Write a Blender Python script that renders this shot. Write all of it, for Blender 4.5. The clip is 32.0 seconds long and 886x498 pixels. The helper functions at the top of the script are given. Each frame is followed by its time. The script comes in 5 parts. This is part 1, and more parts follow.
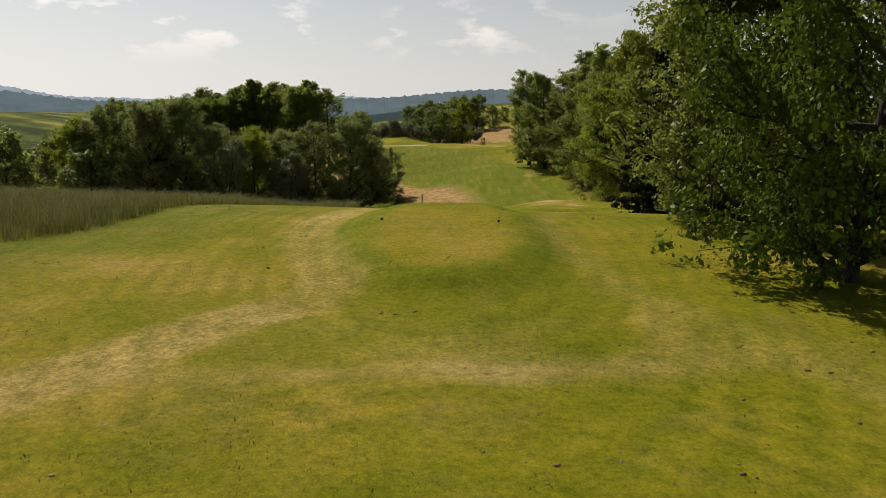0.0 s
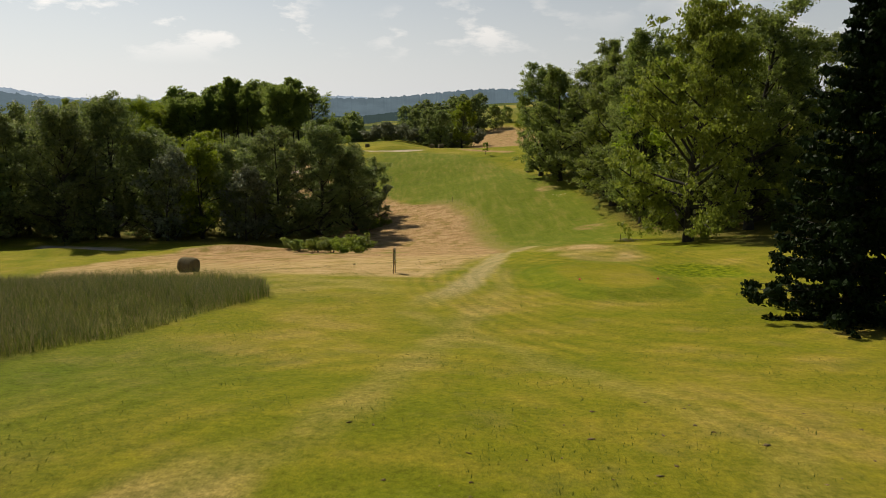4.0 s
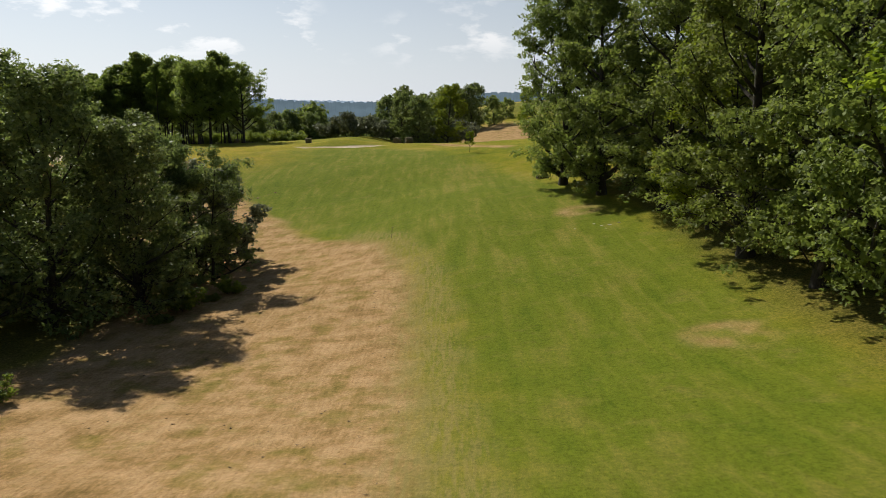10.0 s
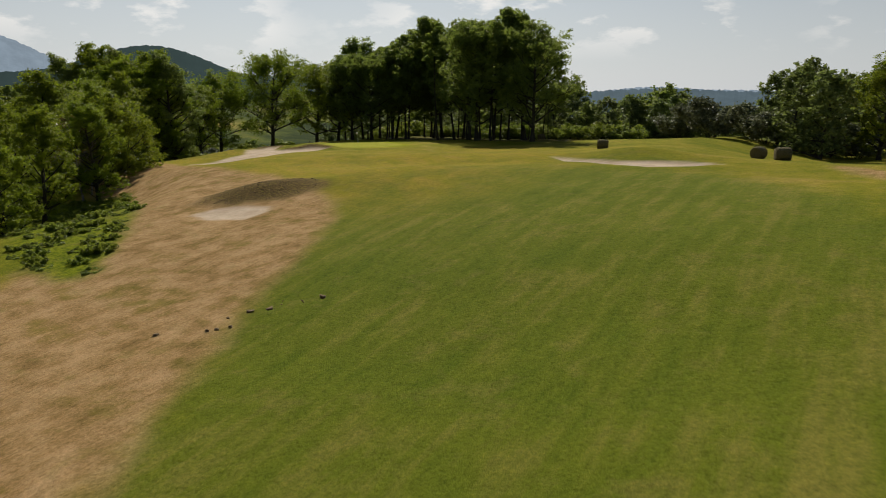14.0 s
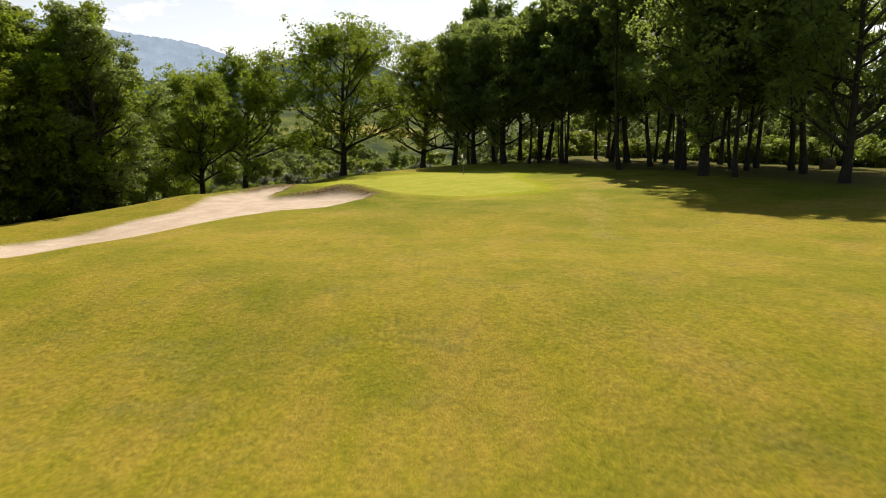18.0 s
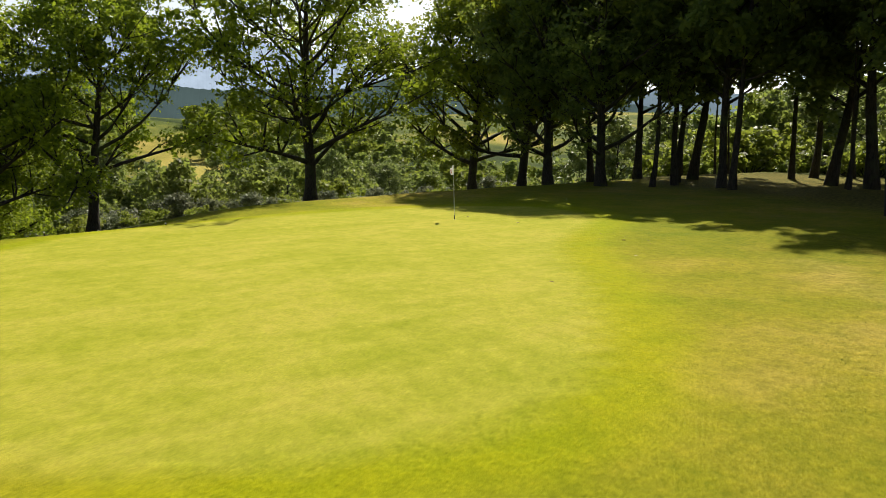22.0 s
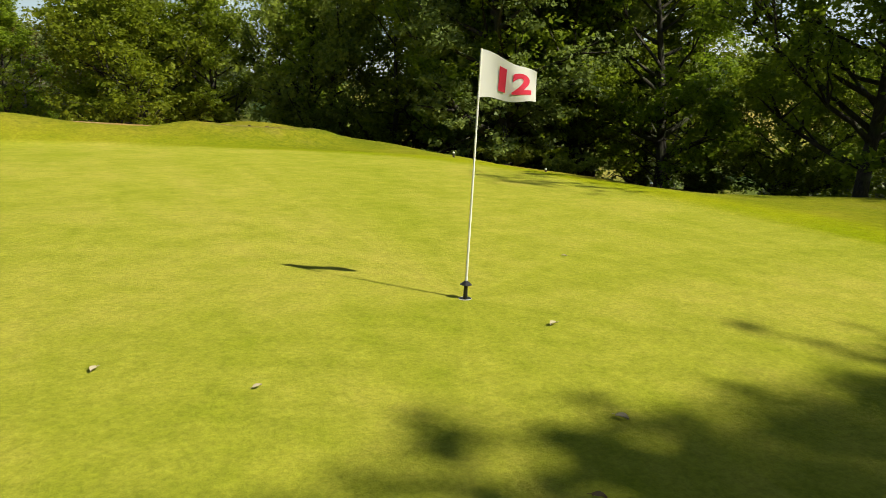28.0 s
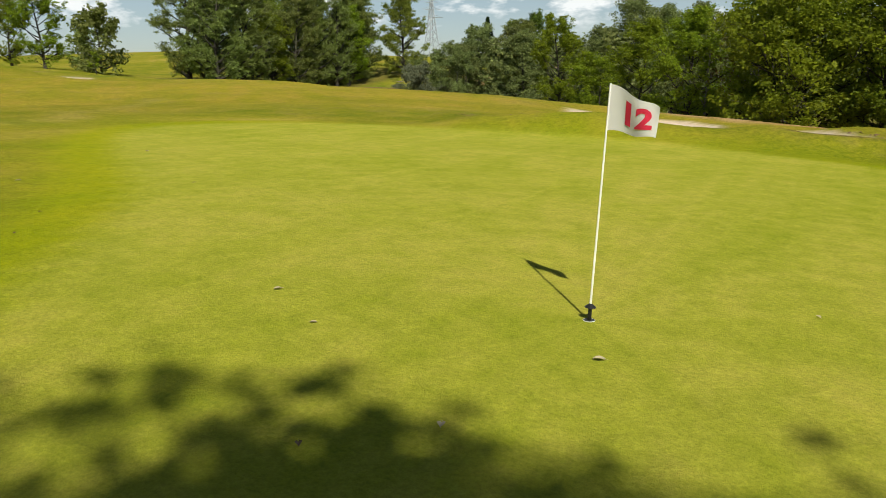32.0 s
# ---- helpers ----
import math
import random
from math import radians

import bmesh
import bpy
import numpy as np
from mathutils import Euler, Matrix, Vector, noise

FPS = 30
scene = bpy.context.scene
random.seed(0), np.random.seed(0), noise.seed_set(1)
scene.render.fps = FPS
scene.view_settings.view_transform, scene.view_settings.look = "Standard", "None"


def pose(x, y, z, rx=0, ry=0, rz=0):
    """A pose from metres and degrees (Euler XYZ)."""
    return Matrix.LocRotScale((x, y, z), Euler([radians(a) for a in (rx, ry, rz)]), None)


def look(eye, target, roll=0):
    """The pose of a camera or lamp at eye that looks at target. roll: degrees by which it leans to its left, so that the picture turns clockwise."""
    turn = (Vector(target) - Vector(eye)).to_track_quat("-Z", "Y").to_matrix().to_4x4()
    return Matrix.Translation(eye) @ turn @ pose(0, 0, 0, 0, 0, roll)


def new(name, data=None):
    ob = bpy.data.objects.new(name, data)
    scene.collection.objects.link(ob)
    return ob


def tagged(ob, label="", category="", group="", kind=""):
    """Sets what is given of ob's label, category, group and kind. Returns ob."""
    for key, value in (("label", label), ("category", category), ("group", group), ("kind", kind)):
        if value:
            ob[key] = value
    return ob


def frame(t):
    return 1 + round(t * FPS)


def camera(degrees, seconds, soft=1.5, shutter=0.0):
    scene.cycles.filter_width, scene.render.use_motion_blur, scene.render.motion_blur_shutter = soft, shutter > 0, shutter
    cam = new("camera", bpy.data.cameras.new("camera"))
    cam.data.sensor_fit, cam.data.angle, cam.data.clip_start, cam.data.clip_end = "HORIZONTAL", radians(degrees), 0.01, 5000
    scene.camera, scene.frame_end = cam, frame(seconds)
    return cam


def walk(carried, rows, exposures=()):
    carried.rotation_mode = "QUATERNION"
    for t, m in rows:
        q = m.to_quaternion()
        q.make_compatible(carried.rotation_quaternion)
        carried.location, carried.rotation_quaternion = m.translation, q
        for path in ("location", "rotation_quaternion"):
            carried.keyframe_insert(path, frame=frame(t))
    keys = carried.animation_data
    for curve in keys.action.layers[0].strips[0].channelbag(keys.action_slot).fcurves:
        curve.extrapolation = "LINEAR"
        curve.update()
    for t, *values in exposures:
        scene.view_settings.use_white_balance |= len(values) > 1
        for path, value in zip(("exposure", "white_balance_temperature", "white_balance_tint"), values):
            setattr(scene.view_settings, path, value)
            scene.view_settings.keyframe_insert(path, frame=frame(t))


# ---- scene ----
cam = camera(62.31, 32.0, soft=0.75, shutter=0.15)

# seconds, eye, yaw to the left of +y, pitch, roll (degrees)
PATH = [
    (0, 79.509, -283.961, 17.030, 0.00, -11.43, 0.12),
    (0.5, 79.538, -281.085, 17.049, 0.01, -11.50, 0.08),
    (1, 79.556, -278.022, 17.046, 0.04, -11.56, -0.09),
    (1.5, 79.612, -274.594, 16.893, 0.07, -11.49, -0.14),
    (2, 79.695, -271.000, 16.614, 0.09, -11.40, -0.20),
    (2.5, 79.860, -267.053, 16.537, 0.09, -11.39, -0.03),
    (3, 80.000, -262.961, 16.646, 0.10, -11.40, 0.07),
    (3.5, 80.214, -258.923, 16.819, 0.06, -11.49, -0.06),
    (5.5, 81.982, -243.134, 16.612, 0.09, -11.11, -0.03),
    (6, 82.656, -238.117, 16.322, 0.06, -11.07, -0.02),
    (6.5, 83.103, -233.100, 16.033, 0.11, -11.06, 0.03),
    (7, 83.499, -227.270, 15.310, 0.13, -11.01, 0.09),
    (7.5, 83.905, -221.466, 14.445, 0.18, -10.94, 0.06),
    (8, 84.418, -215.633, 13.586, 0.21, -10.91, -0.08),
    (8.5, 85.139, -209.087, 12.682, 0.27, -10.94, 0.04),
    (9, 86.006, -201.985, 11.710, 0.32, -10.91, -0.19),
    (9.5, 86.531, -194.870, 10.926, 0.25, -10.98, -0.08),
    (10, 87.407, -187.121, 10.362, 0.34, -11.00, -0.20),
    (10.5, 88.260, -178.954, 10.276, 0.28, -11.09, 0.02),
    (11, 89.322, -170.067, 10.201, 1.20, -11.13, 0.01),
    (11.5, 90.180, -161.078, 10.111, 3.66, -11.21, 0.05),
    (12, 90.747, -151.741, 9.878, 7.73, -11.30, 0.03),
    (12.5, 90.939, -142.752, 9.668, 12.59, -11.43, 0.11),
    (13, 90.555, -133.411, 9.594, 18.00, -11.65, 0.14),
    (13.5, 89.784, -124.477, 9.347, 23.86, -11.76, 0.19),
    (14, 87.949, -115.208, 9.031, 30.76, -11.80, 0.26),
    (14.5, 85.291, -106.245, 8.714, 36.83, -11.83, 0.14),
    (16.5, 69.099, -75.255, 7.964, 44.44, -11.79, -0.11),
    (17, 63.978, -68.536, 7.758, 44.69, -11.64, -0.02),
    (17.5, 57.726, -61.761, 7.655, 44.67, -11.60, -0.09),
    (18, 51.674, -55.380, 7.428, 44.65, -11.37, -0.36),
    (18.5, 46.471, -49.355, 7.204, 45.15, -11.32, -0.29),
    (19, 41.737, -43.924, 6.861, 45.59, -11.23, -0.21),
    (19.5, 37.247, -39.046, 6.276, 45.65, -11.03, -0.25),
    (20, 33.564, -34.070, 5.860, 46.28, -10.79, -0.32),
    (20.5, 30.532, -29.561, 5.359, 48.15, -10.78, -0.22),
    (21, 27.925, -25.509, 4.779, 50.58, -10.87, -0.09),
    (21.5, 25.299, -21.203, 4.313, 52.48, -10.82, 0.10),
    (22, 23.347, -16.471, 4.098, 55.71, -10.47, -0.29),
    (22.5, 20.754, -11.846, 3.827, 60.36, -10.81, 0.15),
    (23, 18.423, -7.752, 3.279, 68.24, -10.64, 0.11),
    (23.5, 16.229, -4.162, 2.938, 75.83, -10.79, 0.53),
    (24, 14.001, -1.053, 2.825, 83.90, -11.58, 0.23),
    (24.5, 11.954, 1.250, 2.641, 93.29, -11.99, 0.07),
    (26.5, 5.479, 5.022, 2.033, 128.96, -12.69, -0.10),
    (27, 4.426, 5.204, 1.939, 137.92, -12.61, -0.08),
    (27.5, 3.562, 5.344, 1.855, 146.60, -12.54, 0.01),
    (28, 2.897, 5.465, 1.853, 153.87, -12.75, -0.01),
    (28.5, 2.288, 5.647, 1.864, 161.07, -12.67, -0.01),
    (29, 1.743, 5.850, 1.883, 167.42, -12.67, -0.04),
    (29.5, 1.205, 6.086, 1.930, 173.90, -12.69, -0.01),
    (30, 0.626, 6.258, 1.976, 180.90, -12.80, -0.03),
    (30.5, 0.091, 6.350, 2.013, 187.48, -12.84, -0.05),
    (31, -0.489, 6.393, 2.074, 194.47, -12.90, -0.11),
    (31.5, -1.047, 6.370, 2.108, 200.52, -12.92, -0.22),
    (32, -1.627, 6.350, 2.167, 206.15, -12.97, -0.41),
]


def aim(x, y, z, yaw, pitch, roll):
    return pose(x, y, z, 90 + pitch, 0, yaw) @ pose(0, 0, 0, 0, 0, roll)


walk(cam, [(t, aim(*row)) for t, *row in PATH],
     exposures=[(0, -0.02, 6950, 10), (1.5, 0.0, 6800, 10), (3, 0.0, 6750, 9), (6, -0.1, 6550, 10), (9, 0.0, 6250, 9), (11, 0.12, 6250, 9), (13.5, -0.26, 6500, 8), (14.5, -0.3, 6550, 8), (17, 0.32, 6600, 11), (19, 0.64, 6600, 12), (20, 0.74, 6550, 12), (24, 0.78, 6550, 8), (27, 0.7, 6500, 3), (29, 0.6, 6450, 3), (30.5, 0.42, 6350, 4), (32, 0.34, 6300, 5)])

# ---------------------------------------------------------------- light
SUN_AZ, SUN_EL = radians(-38), radians(43)   # azimuth from +y towards +x
sun_way = Vector((math.sin(SUN_AZ) * math.cos(SUN_EL), math.cos(SUN_AZ) * math.cos(SUN_EL), math.sin(SUN_EL)))
sun = new("sun", bpy.data.lights.new("sun", "SUN"))
sun.data.energy, sun.data.angle, sun.data.color = 5.0, radians(0.6), (1.0, 0.93, 0.8)
sun.matrix_world = look(sun_way * 100, (0, 0, 0))

world = bpy.data.worlds.new("sky")
scene.world = world
world.use_nodes = True


def tree_of(holder):
    holder.use_nodes = True
    nt = holder.node_tree
    nt.nodes.clear()
    return nt


def node(nt, kind, inputs=None, **props):
    n = nt.nodes.new(kind)
    for k, v in props.items():
        setattr(n, k, v)
    for k, v in (inputs or {}).items():
        sock = n.inputs[k]
        if isinstance(v, bpy.types.NodeSocket):
            nt.links.new(v, sock)
        else:
            sock.default_value = v
    return n


def rgb(r, g, b):
    return (r, g, b, 1.0)


def ramp(nt, fac, stops, mode="LINEAR"):
    n = node(nt, "ShaderNodeValToRGB", {"Fac": fac})
    n.color_ramp.interpolation = mode
    el = n.color_ramp.elements
    while len(el) < len(stops):
        el.new(0.5)
    for e, (p, c) in zip(el, stops):
        e.position, e.color = p, (c if len(c) == 4 else (*c, 1.0))
    return n.outputs["Color"]


def mixc(nt, fac, a, b, blend="MIX"):
    n = nt.nodes.new("ShaderNodeMix")
    n.data_type, n.blend_type = "RGBA", blend
    for sock, v in ((n.inputs[0], fac), (n.inputs[6], a), (n.inputs[7], b)):
        if isinstance(v, bpy.types.NodeSocket):
            nt.links.new(v, sock)
        else:
            sock.default_value = v
    return n.outputs[2]


def maths(nt, op, a, b=0.0, clamp=False):
    n = nt.nodes.new("ShaderNodeMath")
    n.operation, n.use_clamp = op, clamp
    for sock, v in zip(n.inputs, (a, b)):
        if isinstance(v, bpy.types.NodeSocket):
            nt.links.new(v, sock)
        else:
            sock.default_value = v
    return n.outputs[0]


def noise_of(nt, vec, scale, detail=4.0, rough=0.55):
    return node(nt, "ShaderNodeTexNoise", {"Vector": vec, "Scale": scale, "Detail": detail, "Roughness": rough}).outputs["Fac"]


# sky: daylight with small fair-weather clouds low over the hills
nt = tree_of(world)
sky = node(nt, "ShaderNodeTexSky", sky_type="NISHITA", sun_disc=False, sun_elevation=SUN_EL, sun_rotation=SUN_AZ,
           altitude=100.0, air_density=1.0, dust_density=0.6, ozone_density=1.5)
way = node(nt, "ShaderNodeTexCoord").outputs["Generated"]
sep = node(nt, "ShaderNodeSeparateXYZ", {"Vector": way})
puff_at = node(nt, "ShaderNodeMapping", {"Vector": way, "Scale": (10.0, 10.0, 25.0)}).outputs[0]
puffs = noise_of(nt, puff_at, 1.0, 7.0, 0.58)
banks = noise_of(nt, way, 3.1, 2.0)
cover = maths(nt, "MULTIPLY", ramp(nt, puffs, [(0.52, (0, 0, 0)), (0.61, (1, 1, 1))]), ramp(nt, banks, [(0.42, (0, 0, 0)), (0.53, (1, 1, 1))]))
low = ramp(nt, sep.outputs["Z"], [(0.045, (0, 0, 0)), (0.085, (1, 1, 1)), (0.32, (0.8, 0.8, 0.8)), (0.6, (0.0, 0.0, 0.0))])
sunward = maths(nt, "ADD", 0.68, maths(nt, "MULTIPLY", 0.42, maths(nt, "ADD", maths(nt, "MULTIPLY", sep.outputs["X"], math.sin(SUN_AZ)), maths(nt, "MULTIPLY", sep.outputs["Y"], math.cos(SUN_AZ)))), True)
haze = maths(nt, "MULTIPLY", sunward, ramp(nt, sep.outputs["Z"], [(0.0, (0.9, 0.9, 0.9)), (0.10, (0.66, 0.66, 0.66)), (0.36, (0.05, 0.05, 0.05))]))
skyc = mixc(nt, haze, sky.outputs[0], rgb(12.7, 13.1, 13.7))
skyc = mixc(nt, maths(nt, "MULTIPLY", maths(nt, "MULTIPLY", cover, low), 0.92), skyc, rgb(16.0, 15.7, 15.4))
glare = maths(nt, "POWER", maths(nt, "MAXIMUM", 0.0, maths(nt, "ADD", maths(nt, "MULTIPLY", sep.outputs["X"], math.sin(SUN_AZ)), maths(nt, "MULTIPLY", sep.outputs["Y"], math.cos(SUN_AZ)))), 5.0)
back = node(nt, "ShaderNodeBackground", {"Color": skyc, "Strength": maths(nt, "ADD", 0.051, maths(nt, "MULTIPLY", glare, 0.015))})
node(nt, "ShaderNodeOutputWorld", {"Surface": back.outputs[0]})

# ---------------------------------------------------------------- materials


def material(name):
    m = bpy.data.materials.new(name)
    nt = tree_of(m)
    return m, nt


def finish(nt, color, rough=0.85, bump=None, bump_strength=0.4, bump_dist=0.03, metal=0.0, spec=0.25, translucent=0.0, tint=None):
    bs = node(nt, "ShaderNodeBsdfPrincipled", {"Roughness": rough, "Metallic": metal, "Specular IOR Level": spec})
    if isinstance(color, bpy.types.NodeSocket):
        nt.links.new(color, bs.inputs["Base Color"])
    else:
        bs.inputs["Base Color"].default_value = color
    if bump is not None:
        b = node(nt, "ShaderNodeBump", {"Height": bump, "Strength": bump_strength, "Distance": bump_dist})
        nt.links.new(b.outputs[0], bs.inputs["Normal"])
    out = bs.outputs[0]
    if translucent:
        tr = node(nt, "ShaderNodeBsdfTranslucent", {"Color": tint if tint is not None else color})
        out = node(nt, "ShaderNodeMixShader", {0: translucent, 1: out, 2: tr.outputs[0]}).outputs[0]
    node(nt, "ShaderNodeOutputMaterial", {"Surface": out})


def leaf_material(name, dark, light, glow, share=0.42, sheen=0.24):
    m, nt = material(name)
    geo = node(nt, "ShaderNodeNewGeometry")
    info = node(nt, "ShaderNodeObjectInfo")
    pos = node(nt, "ShaderNodeTexCoord").outputs["Object"]
    patch = noise_of(nt, pos, 0.35, 2.0)
    fac = maths(nt, "ADD", maths(nt, "MULTIPLY", geo.outputs["Random Per Island"], 0.75), maths(nt, "MULTIPLY", maths(nt, "SUBTRACT", patch, 0.3), 0.7), True)
    c = mixc(nt, fac, rgb(*dark), rgb(*light))
    hsv = node(nt, "ShaderNodeHueSaturation", {"Color": c,
               "Hue": maths(nt, "ADD", 0.485, maths(nt, "MULTIPLY", info.outputs["Random"], 0.03)),
               "Value": maths(nt, "ADD", 0.8, maths(nt, "MULTIPLY", info.outputs["Random"], 0.4)), "Saturation": 1.08})
    tint = mixc(nt, 0.55, hsv.outputs[0], rgb(*glow))
    finish(nt, hsv.outputs[0], rough=0.5, spec=sheen, translucent=share, tint=tint)
    return m


LEAF = leaf_material("broad_leaf", (0.028, 0.044, 0.010), (0.255, 0.285, 0.092), (0.36, 0.45, 0.07), 0.44, 0.16)
LEAF_NEAR = leaf_material("hazel_leaf", (0.008, 0.018, 0.004), (0.135, 0.180, 0.034), (0.22, 0.30, 0.03), 0.22, 0.10)
LEAF_DARK = leaf_material("alder_leaf", (0.022, 0.036, 0.013), (0.270, 0.300, 0.110), (0.32, 0.41, 0.09), 0.40, 0.16)
LEAF_PALE = leaf_material("willow_leaf", (0.034, 0.056, 0.012), (0.270, 0.310, 0.060), (0.40, 0.48, 0.06), 0.44, 0.14)
LEAF_OAK = leaf_material("oak_leaf", (0.030, 0.052, 0.008), (0.262, 0.318, 0.038), (0.40, 0.50, 0.035), 0.46, 0.14)
LEAF_GROVE = leaf_material("grove_leaf", (0.036, 0.058, 0.024), (0.200, 0.245, 0.066), (0.42, 0.52, 0.08), 0.54, 0.12)
LEAF_GREY = leaf_material("sallow_leaf", (0.030, 0.040, 0.020), (0.26, 0.28, 0.17), (0.24, 0.26, 0.12), 0.26, 0.14)
NEEDLE = leaf_material("spruce_needle", (0.007, 0.014, 0.005), (0.020, 0.034, 0.010), (0.03, 0.04, 0.01), 0.1, 0.04)
LEAF_RUST = leaf_material("rusty_leaf", (0.05, 0.05, 0.012), (0.14, 0.11, 0.03), (0.25, 0.2, 0.04))

BARK, nt = material("bark")
pos = node(nt, "ShaderNodeTexCoord").outputs["Object"]
stretch = node(nt, "ShaderNodeMapping", {"Vector": pos, "Scale": (6, 6, 1.2)}).outputs[0]
grain = noise_of(nt, stretch, 3.0, 6.0, 0.65)
moss = noise_of(nt, pos, 0.9, 3.0)
bc = mixc(nt, ramp(nt, moss, [(0.5, (0, 0, 0)), (0.7, (1, 1, 1))]), ramp(nt, grain, [(0.3, (0.014, 0.012, 0.009)), (0.7, (0.065, 0.055, 0.042))]), rgb(0.06, 0.07, 0.025))
finish(nt, bc, rough=0.95, bump=grain, bump_strength=0.8, bump_dist=0.04)

DEADWOOD, nt = material("bare_grey_wood")
pos = node(nt, "ShaderNodeTexCoord").outputs["Object"]
finish(nt, ramp(nt, noise_of(nt, pos, 5.0, 5.0), [(0.3, (0.16, 0.14, 0.115)), (0.7, (0.36, 0.33, 0.28))]), rough=0.9)

# ---------------------------------------------------------------- the lie of the land
# heights of the hole's ground, rows from the tees (y = -262) to behind the green, columns from west to east
LAND_X = np.array([-10, 20, 45, 72, 94, 122.0])
LAND_Y = np.array([-312, -262, -248, -232, -214, -195, -177, -153, -130, -112, -93, -72, -50, -22, 5, 40.0])
LAND = np.array([
    [12.45, 12.3, 12.3, 11.75, 11.45, 10.9],
    [14.4, 13.6, 13, 12, 11.7, 11],
    [11.8, 12, 11.9, 11.8, 11.4, 10.8],
    [8.6, 9.6, 10.4, 9.3, 8.9, 9.7],
    [5, 5.6, 6.1, 6.8, 6.7, 7.9],
    [1.6, 1.8, 2, 3.5, 4.3, 5.9],
    [-0.7, -0.7, -0.4, 0.3, 1.2, 3.9],
    [-2.4, -2.7, -3.2, -3.4, -1.9, 2.6],
    [-3.1, -4, -4.7, -3.9, -1.2, 3],
    [-3, -3.9, -4.9, -3.3, 0.6, 2.9],
    [-2.6, -2.7, -3.3, -1.4, 1.4, 4.4],
    [-2.2, -1.4, -0.3, 1.7, 3.3, 5.3],
    [-1.7, 1, 2.8, 2.8, 3.6, 5.5],
    [-0.4, 0.8, 1.5, 3.6, 3.6, 5.7],
    [-0.5, 0.8, 1.5, 3.3, 4.3, 5.7],
    [-0.8, -0.6, 0.4, 2.1, 3.2, 4.8],
])


def smooth(a, b, v):
    t = np.clip((v - a) / (b - a), 0, 1)
    return t * t * (3 - 2 * t)


def spline_weights(knots, v):
    v = np.clip(np.asarray(v, float), knots[0], knots[-1])
    n = len(knots)
    k = np.clip(np.searchsorted(knots, v) - 1, 0, n - 2)
    h = knots[k + 1] - knots[k]
    t = (v - knots[k]) / h
    w = np.zeros((len(v), n))
    r = np.arange(len(v))
    w[r, k] += 2 * t**3 - 3 * t**2 + 1
    w[r, k + 1] += 3 * t**2 - 2 * t**3
    for kk, hh in ((k, t**3 - 2 * t**2 + t), (k + 1, t**3 - t**2)):
        a, b = np.maximum(kk - 1, 0), np.minimum(kk + 1, n - 1)
        dx = knots[b] - knots[a]
        w[r, b] += hh * h / dx
        w[r, a] -= hh * h / dx
    return w


def ripple(x, y, size, seed=0.0):
    """Smooth, never repeating swells of about the given size, from -1 to 1."""
    u, v = x / size + seed, y / size - seed * 0.7
    return (np.sin(u * 1.7 + 1.3 * np.sin(v * 0.9 + seed)) + np.sin(v * 2.1 + 1.1 * np.sin(u * 1.3 - seed)) + np.sin((u + v) * 1.1 + seed * 2)) / 3


def outline(x, y, corners):
    """Signed distance to a closed outline, negative inside."""
    p = np.array(corners, float)
    q = np.roll(p, -1, 0)
    best = np.full(x.shape, 1e9)
    inside = np.zeros(x.shape, bool)
    for (ax, ay), (bx, by) in zip(p, q):
        ex, ey = bx - ax, by - ay
        s = np.clip(((x - ax) * ex + (y - ay) * ey) / (ex * ex + ey * ey), 0, 1)
        best = np.minimum(best, np.hypot(x - ax - s * ex, y - ay - s * ey))
        if ay != by:
            inside ^= ((ay > y) != (by > y)) & (x < (bx - ax) * (y - ay) / (by - ay) + ax)
    return np.where(inside, -best, best)


def along(x, y, stops):
    """Distance to a line of stops."""
    best = np.full(x.shape, 1e9)
    for (ax, ay), (bx, by) in zip(stops, stops[1:]):
        ex, ey = bx - ax, by - ay
        s = np.clip(((x - ax) * ex + (y - ay) * ey) / (ex * ex + ey * ey), 0, 1)
        best = np.minimum(best, np.hypot(x - ax - s * ex, y - ay - s * ey))
    return best


def oval(x, y, cx, cy, rx, ry, turn=0.0):
    c, s = math.cos(radians(turn)), math.sin(radians(turn))
    u, v = (x - cx) * c + (y - cy) * s, -(x - cx) * s + (y - cy) * c
    return np.hypot(u / rx, v / ry)


def bump(x, y, cx, cy, rx, ry, turn=0.0):
    return np.exp(-1.6 * oval(x, y, cx, cy, rx, ry, turn) ** 2)


SAND_FAIRWAY = [(56.3, -38.7), (60.6, -41.4), (65.3, -43.3), (70.8, -43.3), (75.6, -44.4), (73.5, -46.9), (70.0, -48.6), (65.5, -47.0), (60.1, -43.6)]
SAND_LEFT = [(38.9, -73.8), (39.3, -71.8), (41.2, -70.5), (44.2, -70.3), (45.4, -71.8), (45.0, -74.0), (41.8, -74.8)]
SAND_GREEN = [(9.2, -20.5), (5.9, -20.2), (3.9, -22.0), (2.4, -24.2), (0.2, -23.2), (-1.7, -20.0), (-3.6, -20.4), (-4.0, -23.4), (-2.6, -27.0), (1.6, -31.5), (2.4, -37.2), (3.2, -43.3), (5.4, -45.8), (9.4, -45.4), (12.6, -41.6), (11.2, -36.8), (9.8, -32.0), (9.8, -28.3), (11.3, -25.9), (11.3, -23.2)]
SAND_FAR = [(27.4, -164.7), (36.7, -162.5), (39.7, -160.1), (35.7, -157.6), (25.5, -156.8)]
